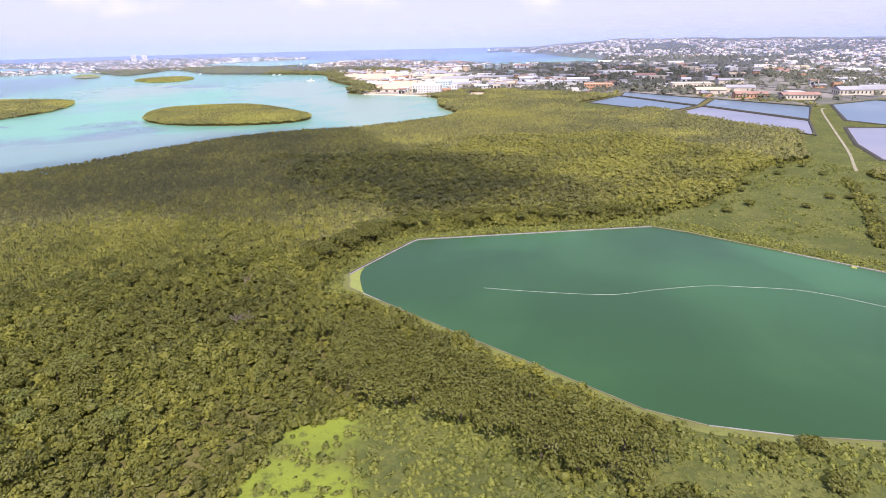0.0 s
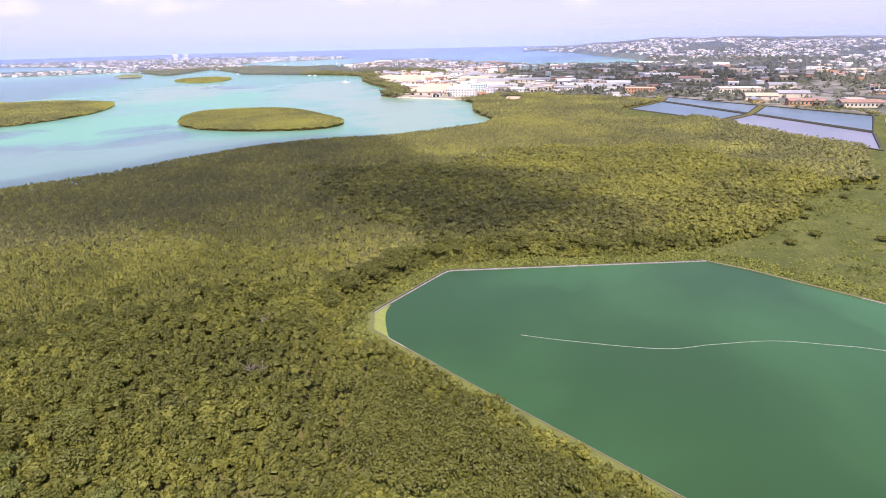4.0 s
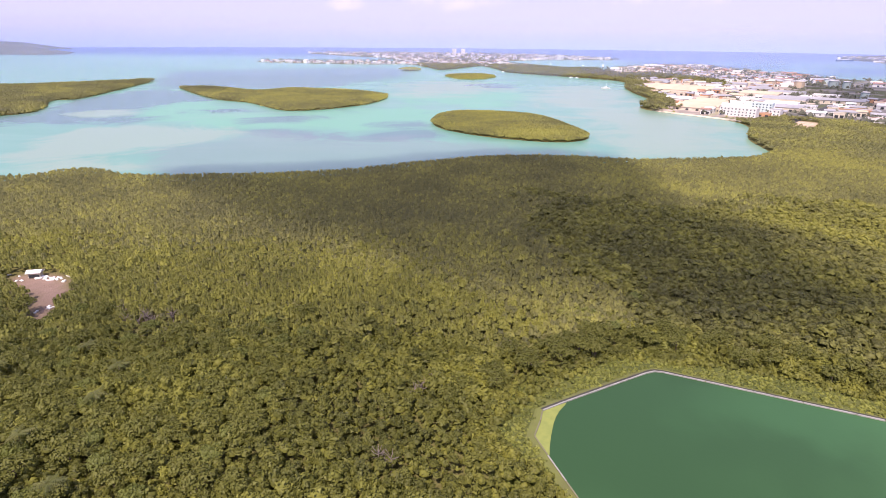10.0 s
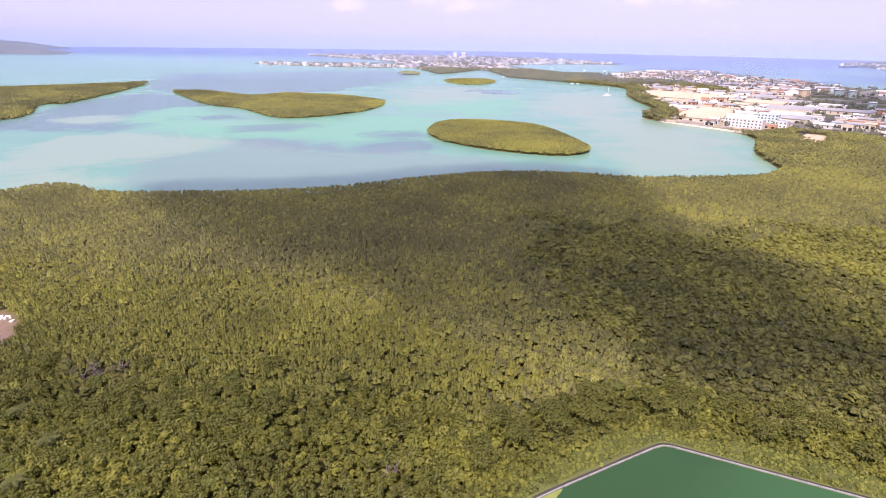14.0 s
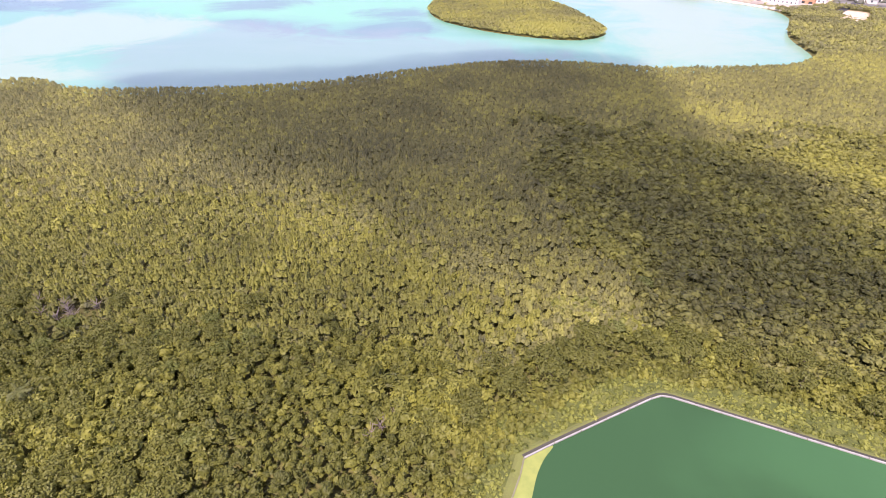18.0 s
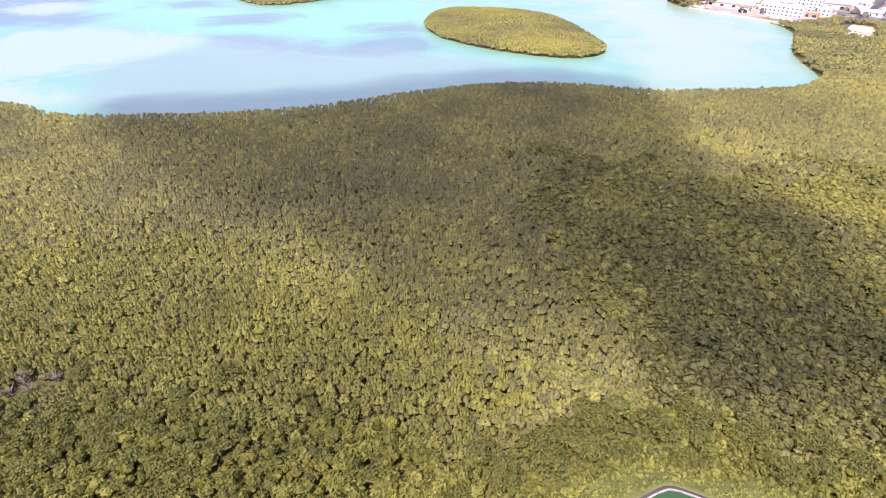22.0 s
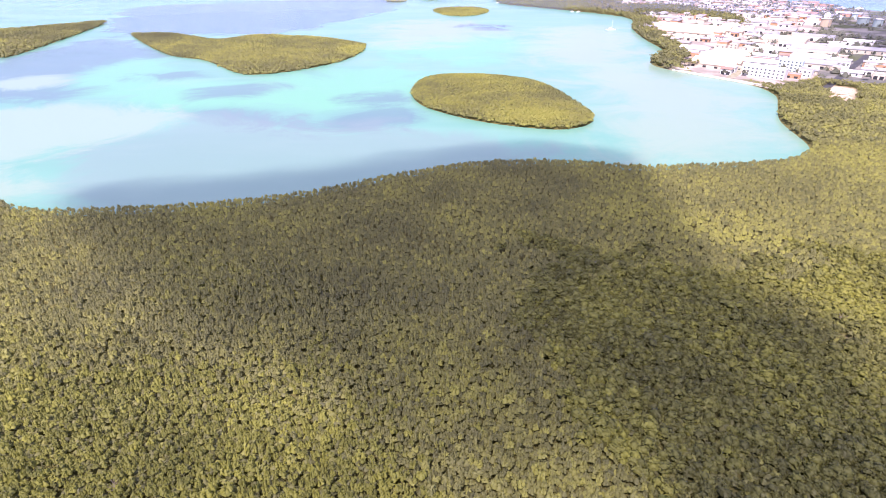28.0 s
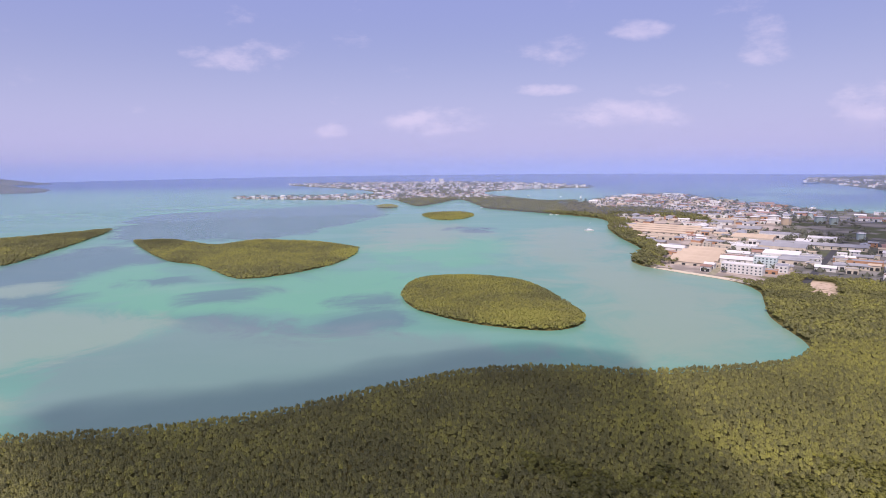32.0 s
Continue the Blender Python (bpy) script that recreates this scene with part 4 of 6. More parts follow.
p = np.concatenate([scatter(-700, -260, -150, 150, 3.8), scatter(330, 700, -60, 400, 2.7), scatter(250, 700, 400, 680, 2.9)])
p = p[wooded(p)]
woods("mangrove_forest", p, np.full(len(p), 0.7), rng.uniform(1.3, 2.1, len(p)) * np.where(rng.uniform(size=len(p)) < 0.16, 1.7, 1.0), rng.uniform(3.6, 6.4, len(p)) + 0.8 * waves(p, 9, 14), np.clip(0.16 + 0.8 * mangrove_tint(p) + 0.16 * waves(p, 14, 21), 0, 1), FAR, M_MANGROVE, CANOPY)

# low thicket along the edges of the woods
p = scatter(-70, 370, -185, 75, 1.7, 0.5)
p = p[~wooded(p)]
by = np.any([wooded(p + np.array(o)) for o in ((2.6, 0), (-2.6, 0), (0, 2.6), (0, -2.6))], axis=0)
p = p[by & (signed(p, POND) < -3) & (signed(p, BELT) < -1) & (away(p, track, False) > 5)]
size = rng.uniform(0.8, 1.6, len(p))
woods("edge_thicket", p, np.full(len(p), 0.55), size, rng.uniform(1.0, 3.2, len(p)), np.clip(0.5 + 0.2 * rng.normal(size=len(p)), 0, 1), NEAR, M_BUSH, "low leafy thicket along the edge of the woods", "undergrowth")
# creeper over the shrubs behind the pond; its raised tint paints in a sunlit gap
p = scatter(30, 84, 36, 76, 1.5, 0.5)
vine = np.array([(36, 66), (48, 62), (58, 56), (66, 50), (76, 43)], float)
p = p[away(p, vine, False) < 3.6 + 1.8 * waves(p, 3, 4)]
size = rng.uniform(0.8, 1.6, len(p))
woods("creeper", p, np.full(len(p), 0.7), size, rng.uniform(2.2, 4.4, len(p)), np.clip(0.8 + 0.2 * rng.normal(size=len(p)), 0, 1), NEAR, M_GRASS_TUFT, "yellow-green creeper covering shrubs, tint raised as if sunlit", "creeper")

# lower storey under the mangroves
p = scatter(-160, 220, 30, 210, 2.3)
p = p[wooded(p)]
p = p[~bushland(p)]
woods("young_mangroves", p, np.full(len(p), 0.6), rng.uniform(1.2, 1.7, len(p)), rng.uniform(3.1, 4.2, len(p)), np.clip(0.5 + 0.2 * rng.normal(size=len(p)), 0, 1), FAR, M_MANGROVE, "young mangroves filling the gaps under the canopy")

# dense weeds on the banks of the pond and in the glade
p = scatter(-50, 215, -150, 50, 1.45, 0.5)
gap_ = away(p, POND)
bankside = (signed(p, POND) < np.where((p[:, 1] > -12) | (p[:, 0] > 120), -1.25, -0.7)) & (gap_ < 13.5) & (rng.uniform(size=len(p)) < np.where((p[:, 1] > -25) | (p[:, 0] > 120), np.clip((gap_ - 0.4) / 3.5, 0.40, 0.88), 0.8))
lawn = np.maximum(*(signed(p, r) for r in LUSH)) > -1.5 * waves(p, 3, 4)
glade_weeds = ~lawn & (signed(p, GLADE) > -4) & (waves(p, 8, 6) + 0.6 * waves(p, 3.1, 4.3) > -0.75) & (rng.uniform(size=len(p)) < 0.9)
p = p[(bankside | glade_weeds) & (signed(p, MEADOW) < 3)]
size = rng.uniform(0.4, 1.0, len(p))
woods("bank_weeds", p, np.full(len(p), 0.7), size, size * rng.uniform(0.6, 1.15, len(p)) + 0.15, np.clip(0.66 + 0.25 * rng.normal(size=len(p)) + 0.3 * waves(p, 6, 9), 0, 1), NEAR, M_SHRUB, "dense weeds and low shrubs on rough open ground", "weeds")

# low weeds, tufts and small shrubs on the open ground
p = np.concatenate([scatter(-60, 380, -190, 70, 1.5, 0.5), scatter(345, 660, -10, 230, 3.2, 0.5)])
open_ground = (signed(p, MEADOW) > -4) | ((signed(p, CORRIDOR) > -3) & (away(p, track, False) > 2) & ~np.any([inside(p, r) for r in SALTS], axis=0)) | (signed(p, GLADE) > -3) | (signed(p, VERGE) > -3) | ((away(p, POND) < 14) & ~inside(p, POND))
p = p[open_ground & (signed(p, POND) < -1.4) & (signed(p, BELT) < 1) & (np.maximum(*(signed(p, r) for r in LUSH)) < 0)]
lush = waves(p, 7, 11) + 0.5 * waves(p, 3, 4.5) + 0.5 * rng.normal(size=len(p))
p = p[(lush > np.where(p[:, 0] < 150, -0.25, -0.2))]
size = rng.uniform(0.3, 0.8, len(p)) * (1 + 0.4 * waves(p, 9, 13))
woods("weed_tufts", p, np.full(len(p), 0.75), size, size * rng.uniform(0.4, 0.9, len(p)), np.clip(0.45 + 0.28 * rng.normal(size=len(p)) + 0.25 * waves(p, 12, 17), 0, 1), FAR, M_GRASS_TUFT, "rank grass tufts and weeds on open ground", "weeds")
p = scatter(-60, 380, -190, 70, 2.6, 0.5)
p = p[((signed(p, MEADOW) > 0) | (signed(p, GLADE) > 0) | (signed(p, VERGE) > 0) | ((away(p, POND) < 13) & ~inside(p, POND))) & (signed(p, POND) < -2.5)]
p = p[(waves(p, 11, 8) + 0.5 * rng.normal(size=len(p)) > np.where(p[:, 0] > 150, 0.22, -0.25) - 0.5 * ((away(p, POND) < 13) & (p[:, 1] > -25)))]
size = 0.4 + 0.9 * rng.uniform(size=len(p)) ** 2
woods("low_shrubs", p, np.full(len(p), 0.7), size, size * rng.uniform(0.7, 1.1, len(p)) + 0.1, np.clip(0.45 + 0.25 * rng.normal(size=len(p)), 0, 1), NEAR, M_SHRUB, "low leafy shrubs scattered over rough grass", "shrubs")

# hedge along the far side of the meadow
row = np.array([(319, -3), (294, -21), (266, -41), (238, -58), (219, -70)], float)
p = scatter(row[:, 0].min() - 4, row[:, 0].max() + 4, row[:, 1].min() - 4, row[:, 1].max() + 4, 2.0, 0.5)
p = p[away(p, row, False) < 2.6 + 1.2 * waves(p, 3, 5)]
size = rng.uniform(0.9, 1.7, len(p))
woods("hedge", p, np.full(len(p), 0.6), size, rng.uniform(1.4, 3.0, len(p)), np.clip(0.4 + 0.2 * rng.normal(size=len(p)), 0, 1), NEAR, M_BUSH, "ragged dark-green hedge beside the meadow", "hedge")

for ring, step, tpl, tall in ((OVAL, 2.7, MID, 6.4), (HEART, 3.9, FAR, 6.0), (WESTERN, 4.4, FAR, 7.0), (SMALL, 4.4, FAR, 5.0), (ISLET, 4.0, FAR, 9.0)):
    lo, hi = ring.min(0), ring.max(0)
    p = scatter(lo[0], hi[0], lo[1], hi[1], step)
    p = p[signed(p, ring) > -0.5]
    n = len(p)
    woods("island_mangroves", p, np.full(n, 0.3), step * rng.uniform(0.55, 0.85, n), tall * (0.62 + 0.38 * np.clip(signed(p, ring) / 14, 0, 1)) * rng.uniform(0.88, 1.1, n) + 0.5 * waves(p, 17, 23), np.clip(np.where(p[:, 0] < -420, 0.42, 0.74) + 0.13 * rng.normal(size=n) + 0.26 * waves(p, 30, 45) + 0.12 * waves(p, 9, 13), 0, 1), tpl, M_MANGROVE, "dense mangroves covering a low island in the lagoon")

# mangrove fringe of the northern shore, and town trees
p = scatter(-700, 800, 640, 2400, 5.2)
s = signed(p, MAINLAND)
fringe = (s > 0) & ((s < 34 + 14 * waves(p, 40, 60)) & (p[:, 1] < 1640) & ~((p[:, 0] > 360) & (p[:, 1] > 1330)) & (p[:, 0] < 420) & ((p[:, 0] > -130) | (p[:, 1] < 1560)) | ((p[:, 0] < 300) & (p[:, 1] > 1180) & (p[:, 1] < 1620)))
fringe &= ~((p[:, 1] < 710) & (p[:, 0] > 284))
q = p[fringe | (signed(p, HARBOUR_BELT) > 6 * waves(p, 20, 31))]
woods("shore_mangroves", q, np.full(len(q), 0.5), rng.uniform(2.6, 4.4, len(q)), rng.uniform(6, 10, len(q)), np.clip(0.35 + 0.2 * rng.normal(size=len(q)), 0, 1), FAR, M_MANGROVE, "belt of mangroves along the far lagoon shore")
q = p[(s > 6) & ~fringe & (rng.uniform(size=len(p)) < 0.12) & (p[:, 1] > 1150)]
woods("town_trees", q, np.full(len(q), 0.8), rng.uniform(2.5, 5, len(q)), rng.uniform(6, 12, len(q)), np.clip(0.35 + 0.2 * rng.normal(size=len(q)), 0, 1), FAR, M_CITY_TREE, "dark trees between the houses of the far spits")
p = scatter(330, 3800, 100, 3300, 15)
z, s = land_height(p)
d = p - np.array([-31.0, -172.0])
az, r = np.degrees(np.arctan2(d[:, 0], d[:, 1])), np.hypot(d[:, 0], d[:, 1])
chance = np.where(signed(p, TOWN) > 0, (0.22 + 0.70 * (waves(p, 70, 95) > 0.25)) * np.where(inside(p, ESTATE), 0.22, 1.0), 0.66)
ok = (s > 8) & (az > 24) & (az < 76) & (r < 3700) & (rng.uniform(size=len(p)) < chance) & (signed(p, TOWN) > -1e6) & ((r > 1000) | (signed(p, TOWN) > 3))
for rr in SALTS:
    ok &= signed(p, rr) < -12
ok &= ~((p[:, 0] < 620) & (p[:, 1] < 620) & (signed(p, TOWN) < 3))
q, zz = p[ok], z[ok]
woods("town_trees", q, zz, rng.uniform(3.5, 7.5, len(q)), rng.uniform(5, 10, len(q)), np.clip(0.4 + 0.22 * rng.normal(size=len(q)) + 0.2 * waves(q, 150, 220), 0, 1), FAR, M_CITY_TREE, "green trees, greyed for haze, among the houses of the town and its hills")


# ---- buildings ----
MESHES = {}


def shared(key, make):
    if key not in MESHES:
        MESHES[key] = make()
    return MESHES[key]


def building(name, label, x, y, turn, w, d, h, roof, wall_mat, roof_mat, storeys=1, z=0.8, group="", doors=0, category="building"):
    """Walls, a roof with eaves or a parapet, and a window for each bay of each storey."""
    b = thing(name, label, category, group, at=far_pose(x, y, z, turn))
    part("wall", shared(("w", w, d, h, wall_mat.name), lambda: box_mesh("wall", w, d, h, wall_mat)), b)
    if roof == "gable":
        part("roof", shared(("g", w, d, roof_mat.name), lambda: gable_mesh("roof", w, d, min(d, w) * 0.16 + 0.4, 0.7, roof_mat)), b, pose(0, 0, h + 0.01))
    elif roof == "saw":
        n = max(2, round(d / 12))
        for k in range(n):
            part("roof", shared(("s", w, d / n, roof_mat.name), lambda: gable_mesh("roof", w, d / n - 0.6, 1.7, 0.25, roof_mat)), b, pose(0, -d / 2 + d / n * (k + 0.5), h + 0.01))
    else:
        part("roof", shared(("f", w, d, roof_mat.name), lambda: box_mesh("roof", w - 0.7, d - 0.7, 0.3, roof_mat)), b, pose(0, 0, h + 0.005))
        for dx, dy, lw, ld in ((0, d / 2, w + 0.2, 0.35), (0, -d / 2, w + 0.2, 0.35), (w / 2, 0, 0.35, d - 0.2), (-w / 2, 0, 0.35, d - 0.2)):
            part("parapet", shared(("p", lw, ld, wall_mat.name), lambda: box_mesh("parapet", lw, ld, 0.9, wall_mat)), b, pose(dx, dy, h - 0.05))
    sh = h / storeys
    pane = shared(("pane", round(sh, 1)), lambda: box_mesh("window", 1.7, 0.16, sh * 0.45, M_GLASS))
    bays = min(12, max(2, int(w / 4.2))) if category != "low building" else 2
    if not doors:
        for k in range(storeys):
            for i in range(bays):
                part("window", pane, b, pose(-w / 2 + w * (i + 0.5) / bays, -d / 2 - 0.04, sh * (k + 0.32)))
            for i in range(max(1, int(d / 5.5)) if category != "low building" else 0):
                part("window", pane, b, pose(-w / 2 - 0.04, -d / 2 + d * (i + 0.5) / max(1, int(d / 5.5)), sh * (k + 0.32), 0, 0, 90))
    else:
        gate = shared(("gate", round(h, 1)), lambda: box_mesh("door", 4.0, 0.2, h * 0.62, M_SHADE))
        for i in range(doors):
            part("door", gate, b, pose(-w / 2 + w * (i + 0.5) / doors, -d / 2 - 0.05, 0.02))
    return b


UX, VX, ORIGIN = np.array([0.6, 0.8]), np.array([0.8, -0.6]), np.array([290.0, 690.0])
TURN = -36.87


def yard(u, v):
    return ORIGIN + UX * u + VX * v


taken = []


def put(name, label, place, turn, w, d, *more, **kw):
    taken.append((place[0], place[1], 0.5 * max(w, d) + 4))
    return building(name, label, place[0], place[1], turn, w, d, *more, **kw)


for u, v, w, d in ((354, -98, 134, 14), (328, -98, 138, 14), (302, -92, 126, 14), (276, -84, 104, 14)):
    put("warehouse", "long low warehouse with a sandy tan roof", yard(u, v), TURN, w, d, 3.6, "gable", M_CREAM, M_ROOF_TAN, doors=8, group="tan warehouses")
put("warehouse", "short warehouse with a pale sandy roof beside mangroves", yard(228, -70), TURN, 48, 26, 5.5, "flat", M_CREAM, M_ROOF_TAN, doors=4, group="tan warehouses")
for u, w in ((40, 56), (64, 58), (88, 58), (112, 56), (140, 50)):
    put("warehouse", "low waterfront warehouse with a sandy tan roof", yard(u, 20), TURN, w, 20, 4.2, "gable", M_CREAM, M_ROOF_TAN, doors=4, group="waterfront warehouses")
put("office_block", "white three-storey waterfront office block with flat roof", yard(18, 84), TURN - 4, 46, 16, 11, "flat", M_WHITE, M_ROOF_WHITE, 3)
put("office_block", "turquoise and white four-storey office block", yard(70, 102), TURN, 26, 16, 13.5, "flat", M_TEAL, M_ROOF_WHITE, 4)
put("office_block", "white two-storey block behind the waterfront offices", yard(52, 122), TURN, 14, 22, 8, "flat", M_WHITE, M_ROOF_GREY, 2)
for u, v, w, d, h, rf, wm, rm, txt in ((190, 60, 34, 26, 6, "flat", M_WHITE, M_ROOF_WHITE, "white flat-roofed shed beside the road"), (210, 108, 60, 44, 8, "saw", M_CREAM, M_ROOF_GREY, "wide pale grey factory with ridged roofs"),
                                       (150, 112, 44, 34, 7, "saw", M_WHITE, M_ROOF_WHITE, "white factory with ridged metal roofs"), (110, 132, 40, 18, 6, "gable", M_CREAM, M_ROOF_GREY, "plain workshop with a grey roof"),
                                       (275, 60, 62, 46, 8, "saw", M_CREAM, M_ROOF_TAN, "wide factory with dusty ridged roofs"), (268, 128, 20, 48, 7, "flat", M_WHITE, M_ROOF_WHITE, "bright white narrow metal shed"),
                                       (330, 90, 58, 30, 7, "saw", M_WHITE, M_ROOF_GREY, "warehouse with a grey metal roof"), (318, 150, 40, 26, 7, "flat", M_WHITE, M_ROOF_WHITE, "white warehouse with a flat roof"), (375, 40, 40, 24, 6, "gable", M_CREAM, M_ROOF_GREY, "plain workshop with a grey roof")):
    put("factory", txt, yard(u, v), TURN, w, d, h, rf, wm, rm, doors=3, group="harbour factories")
for x, y, tn, w, d, h, rf, wm, rm, st, txt in (
        (476, 712, -28, 44, 22, 7, "flat", M_WHITE, M_ROOF_GREY, 2, "white two-storey building with a grey roof"), (560, 800, -32, 118, 18, 6, "gable", M_CREAM, M_ROOF_GREY, 1, "very long shed with grey roof"),
        (512, 668, -30, 34, 12, 5, "gable", M_CREAM, M_ROOF_GREY, 1, "row of grey-roofed workshops"), (552, 640, -30, 34, 12, 5, "gable", M_WHITE, M_ROOF_GREY, 1, "row of grey-roofed workshops"),
        (612, 528, -40, 44, 22, 9, "flat", M_ORANGE, M_ROOF_TAN, 2, "orange two-storey shopping block"), (634, 641, -40, 46, 20, 6, "flat", M_WHITE, M_ROOF_WHITE, 1, "white store with a flat roof"),
        (736, 452, -36, 62, 26, 8, "flat", M_CREAM, M_ROOF_WHITE, 1, "large white arcaded market hall"), (672, 306, -35, 40, 14, 6, "gable", M_ORANGE, M_ROOF_RED, 1, "red-roofed store beside the settling ponds"),
        (706, 262, -35, 44, 16, 6, "gable", M_CREAM, M_ROOF_RED, 1, "red-roofed store beside the settling ponds"), (880, 760, -30, 70, 28, 8, "flat", M_WHITE, M_ROOF_WHITE, 1, "large white store in the town"),
        (820, 250, -35, 60, 22, 7, "gable", M_CREAM, M_ROOF_GREY, 1, "cream depot with a grey roof"), (540, 1575, -25, 66, 32, 9, "flat", M_WHITE, M_ROOF_WHITE, 1, "large white harbour warehouse"), (668, 1592, -25, 66, 32, 9, "flat", M_WHITE, M_ROOF_WHITE, 1, "large white harbour warehouse")):
    put("store", txt, (x, y), tn, w, d, h, rf, wm, rm, st, group="stores and sheds")
for x in (-48, -14):
    put("hotel_tower", "white eleven-storey hotel tower on the far spit", (x, 2172), 3, 22, 16, 34, "flat", M_WHITE, M_ROOF_WHITE, 11, group="hotel towers")
for x, h in ((262, 15), (330, 17), (300, 10)):
    put("hotel_block", "white seaside hotel block among palms", (x, 1950), 6, 30, 14, h, "flat", M_WHITE, M_ROOF_WHITE, 4, group="hotel blocks")

# roof plant and porch of the waterfront offices
for ob in [o for o in scene.objects if o.name.startswith(("office_block", "hotel_"))]:
    for k, (dx, dy) in enumerate(((-4, 1), (3, -2), (6, 2))):
        unit = part("roof_unit", shared("roof_unit", lambda: box_mesh("roof_unit", 2.2, 1.6, 1.3, M_ROOF_GREY, 0, 0.1)), ob, pose(dx, dy, ob.children[0].dimensions.z + 0.3))
        part("fan_grille", shared("fan_grille", lambda: tube_mesh("fan_grille", 0.5, 0.45, 0.2, M_SHADE, 10)), unit, pose(0, 0, 1.31))

# storage tanks
for x, y, r, h, tone, txt in ((622, 1082, 10, 10, M_ROOF_TAN, "tan steel oil storage tank"), (656, 1078, 11, 12, M_ROOF_WHITE, "pale grey steel storage tank"), (652, 1030, 9.5, 14, M_ROOF_TAN, "tan steel oil storage tank"), (640, 1110, 9, 9, M_ROOF_TAN, "small tan steel storage tank"),
                              (748, 1106, 5.5, 12, M_TANK, "pale green steel storage tank"), (725, 1044, 9.8, 14, M_TANK, "pale green steel storage tank"), (742, 1030, 7.7, 14, M_TANK, "pale green steel storage tank"), (678, 876, 6.6, 11, M_TANK, "pale green steel storage tank")):
    t = thing("storage_tank", txt, "tank", "storage tanks", at=far_pose(x, y, 0.7))
    part("shell", tube_mesh("shell", r, r, h, tone, 28), t)
    top = part("roof", tube_mesh("roof", r + 0.15, r + 0.1, 0.25, M_ROOF_WHITE, 28, 1.1), t, pose(0, 0, h + 0.01))
    part("vent", tube_mesh("vent", 0.5, 0.4, 0.9, M_ROOF_GREY, 8), top, pose(0, 0, 1.2))
    rim = part("walkway", ribbon_mesh("walkway", [(r * math.cos(a), r * math.sin(a)) for a in np.linspace(0, 2 * math.pi, 25)[:-1]], [(0.1, h - 0.3), (-0.9, h - 0.3)], M_ROOF_GREY, True), t)
    part("ladder", box_mesh("ladder", 0.7, 0.3, h, M_ROOF_GREY), t, pose(0, -r - 0.2, 0))
    taken.append((x, y, r + 4))

# roads of the harbour estate
for k, (a, b, w) in enumerate((((-14, 55), (420, 55), 4.5), ((180, -20), (180, 170), 3.5), ((-8, 150), (330, 175), 4.0), ((395, -160), (395, 240), 4.0))):
    p0, p1 = yard(*a), yard(*b)
    thing("road", "dusty asphalt road between warehouses", "road", kind="structure", me=ribbon_mesh("road", np.linspace(p0, p1, 12), [(-w - 0.1, 0.6), (-w, 1.12), (0, 1.2), (w, 1.12), (w + 0.1, 0.6)], M_ASPHALT if k else M_TRACK))
for a, b in (((690, 520), (1300, 760)), ((560, 560), (700, 900)), ((650, 700), (1250, 1010)), ((800, 220), (900, 700))):
    thing("road", "asphalt road through the town flats", "road", kind="structure", me=ribbon_mesh("road", np.linspace(a, b, 12), [(-4.6, 0.6), (-4.5, 1.12), (0, 1.2), (4.5, 1.12), (4.6, 0.6)], M_ASPHALT))

# other low town buildings of the flats
g = np.random.default_rng(21)
SIZES = ((16, 10, 4.2), (22, 12, 4.6), (12, 9, 6.4), (30, 14, 5.2), (40, 18, 6.0))
TONES = ((M_WHITE, M_ROOF_WHITE, "white-walled", "white"), (M_CREAM, M_ROOF_GREY, "cream-walled", "grey"), (M_WHITE, M_ROOF_RED, "white-walled", "rusty red"), (M_CREAM, M_ROOF_TAN, "cream-walled", "sandy"), (M_ORANGE, M_ROOF_GREY, "terracotta-walled", "grey"), (M_WHITE, M_ROOF_GREY, "white-walled", "grey"))
spots = np.concatenate([np.stack([g.uniform(330, 800, 900), g.uniform(1130, 1640, 900)], -1), np.stack([g.uniform(440, 1450, 2600), g.uniform(230, 1230, 2600)], -1)])
spots = np.concatenate([spots[:450], np.stack([g.uniform(300, 700, 500), g.uniform(640, 1130, 500)], -1), spots[900:2100], spots[450:900], spots[2100:]])
ok = (signed(spots, TOWN) > 10)
for rr in SALTS:
    ok &= signed(spots, rr) < -14
made = 0
for q in spots[ok]:
    (w, d, h), (wm, rm, wt_, rt_) = SIZES[g.integers(5)], TONES[g.integers(6)]
    r = 0.5 * max(w, d) + 3
    green = 520 < q[0] < 900 and 820 < q[1] < 1030
    if made > 390 or green or inside(np.array([q]), HARBOUR_BELT)[0] or any((q[0] - a) ** 2 + (q[1] - b) ** 2 < (r + c) ** 2 * 0.40 for a, b, c in taken):
        continue
    made += 1
    rf = "flat" if g.random() < 0.35 else "gable"
    put("town_building", f"{wt_} low building with a {rt_} roof", q, TURN + g.choice([0, 0, 90, 4, -5]), w, d, h, rf, wm, rm, 1 if h < 6.1 else 2, group="low town buildings", doors=int(g.random() < 0.5) * 2, category="low building")

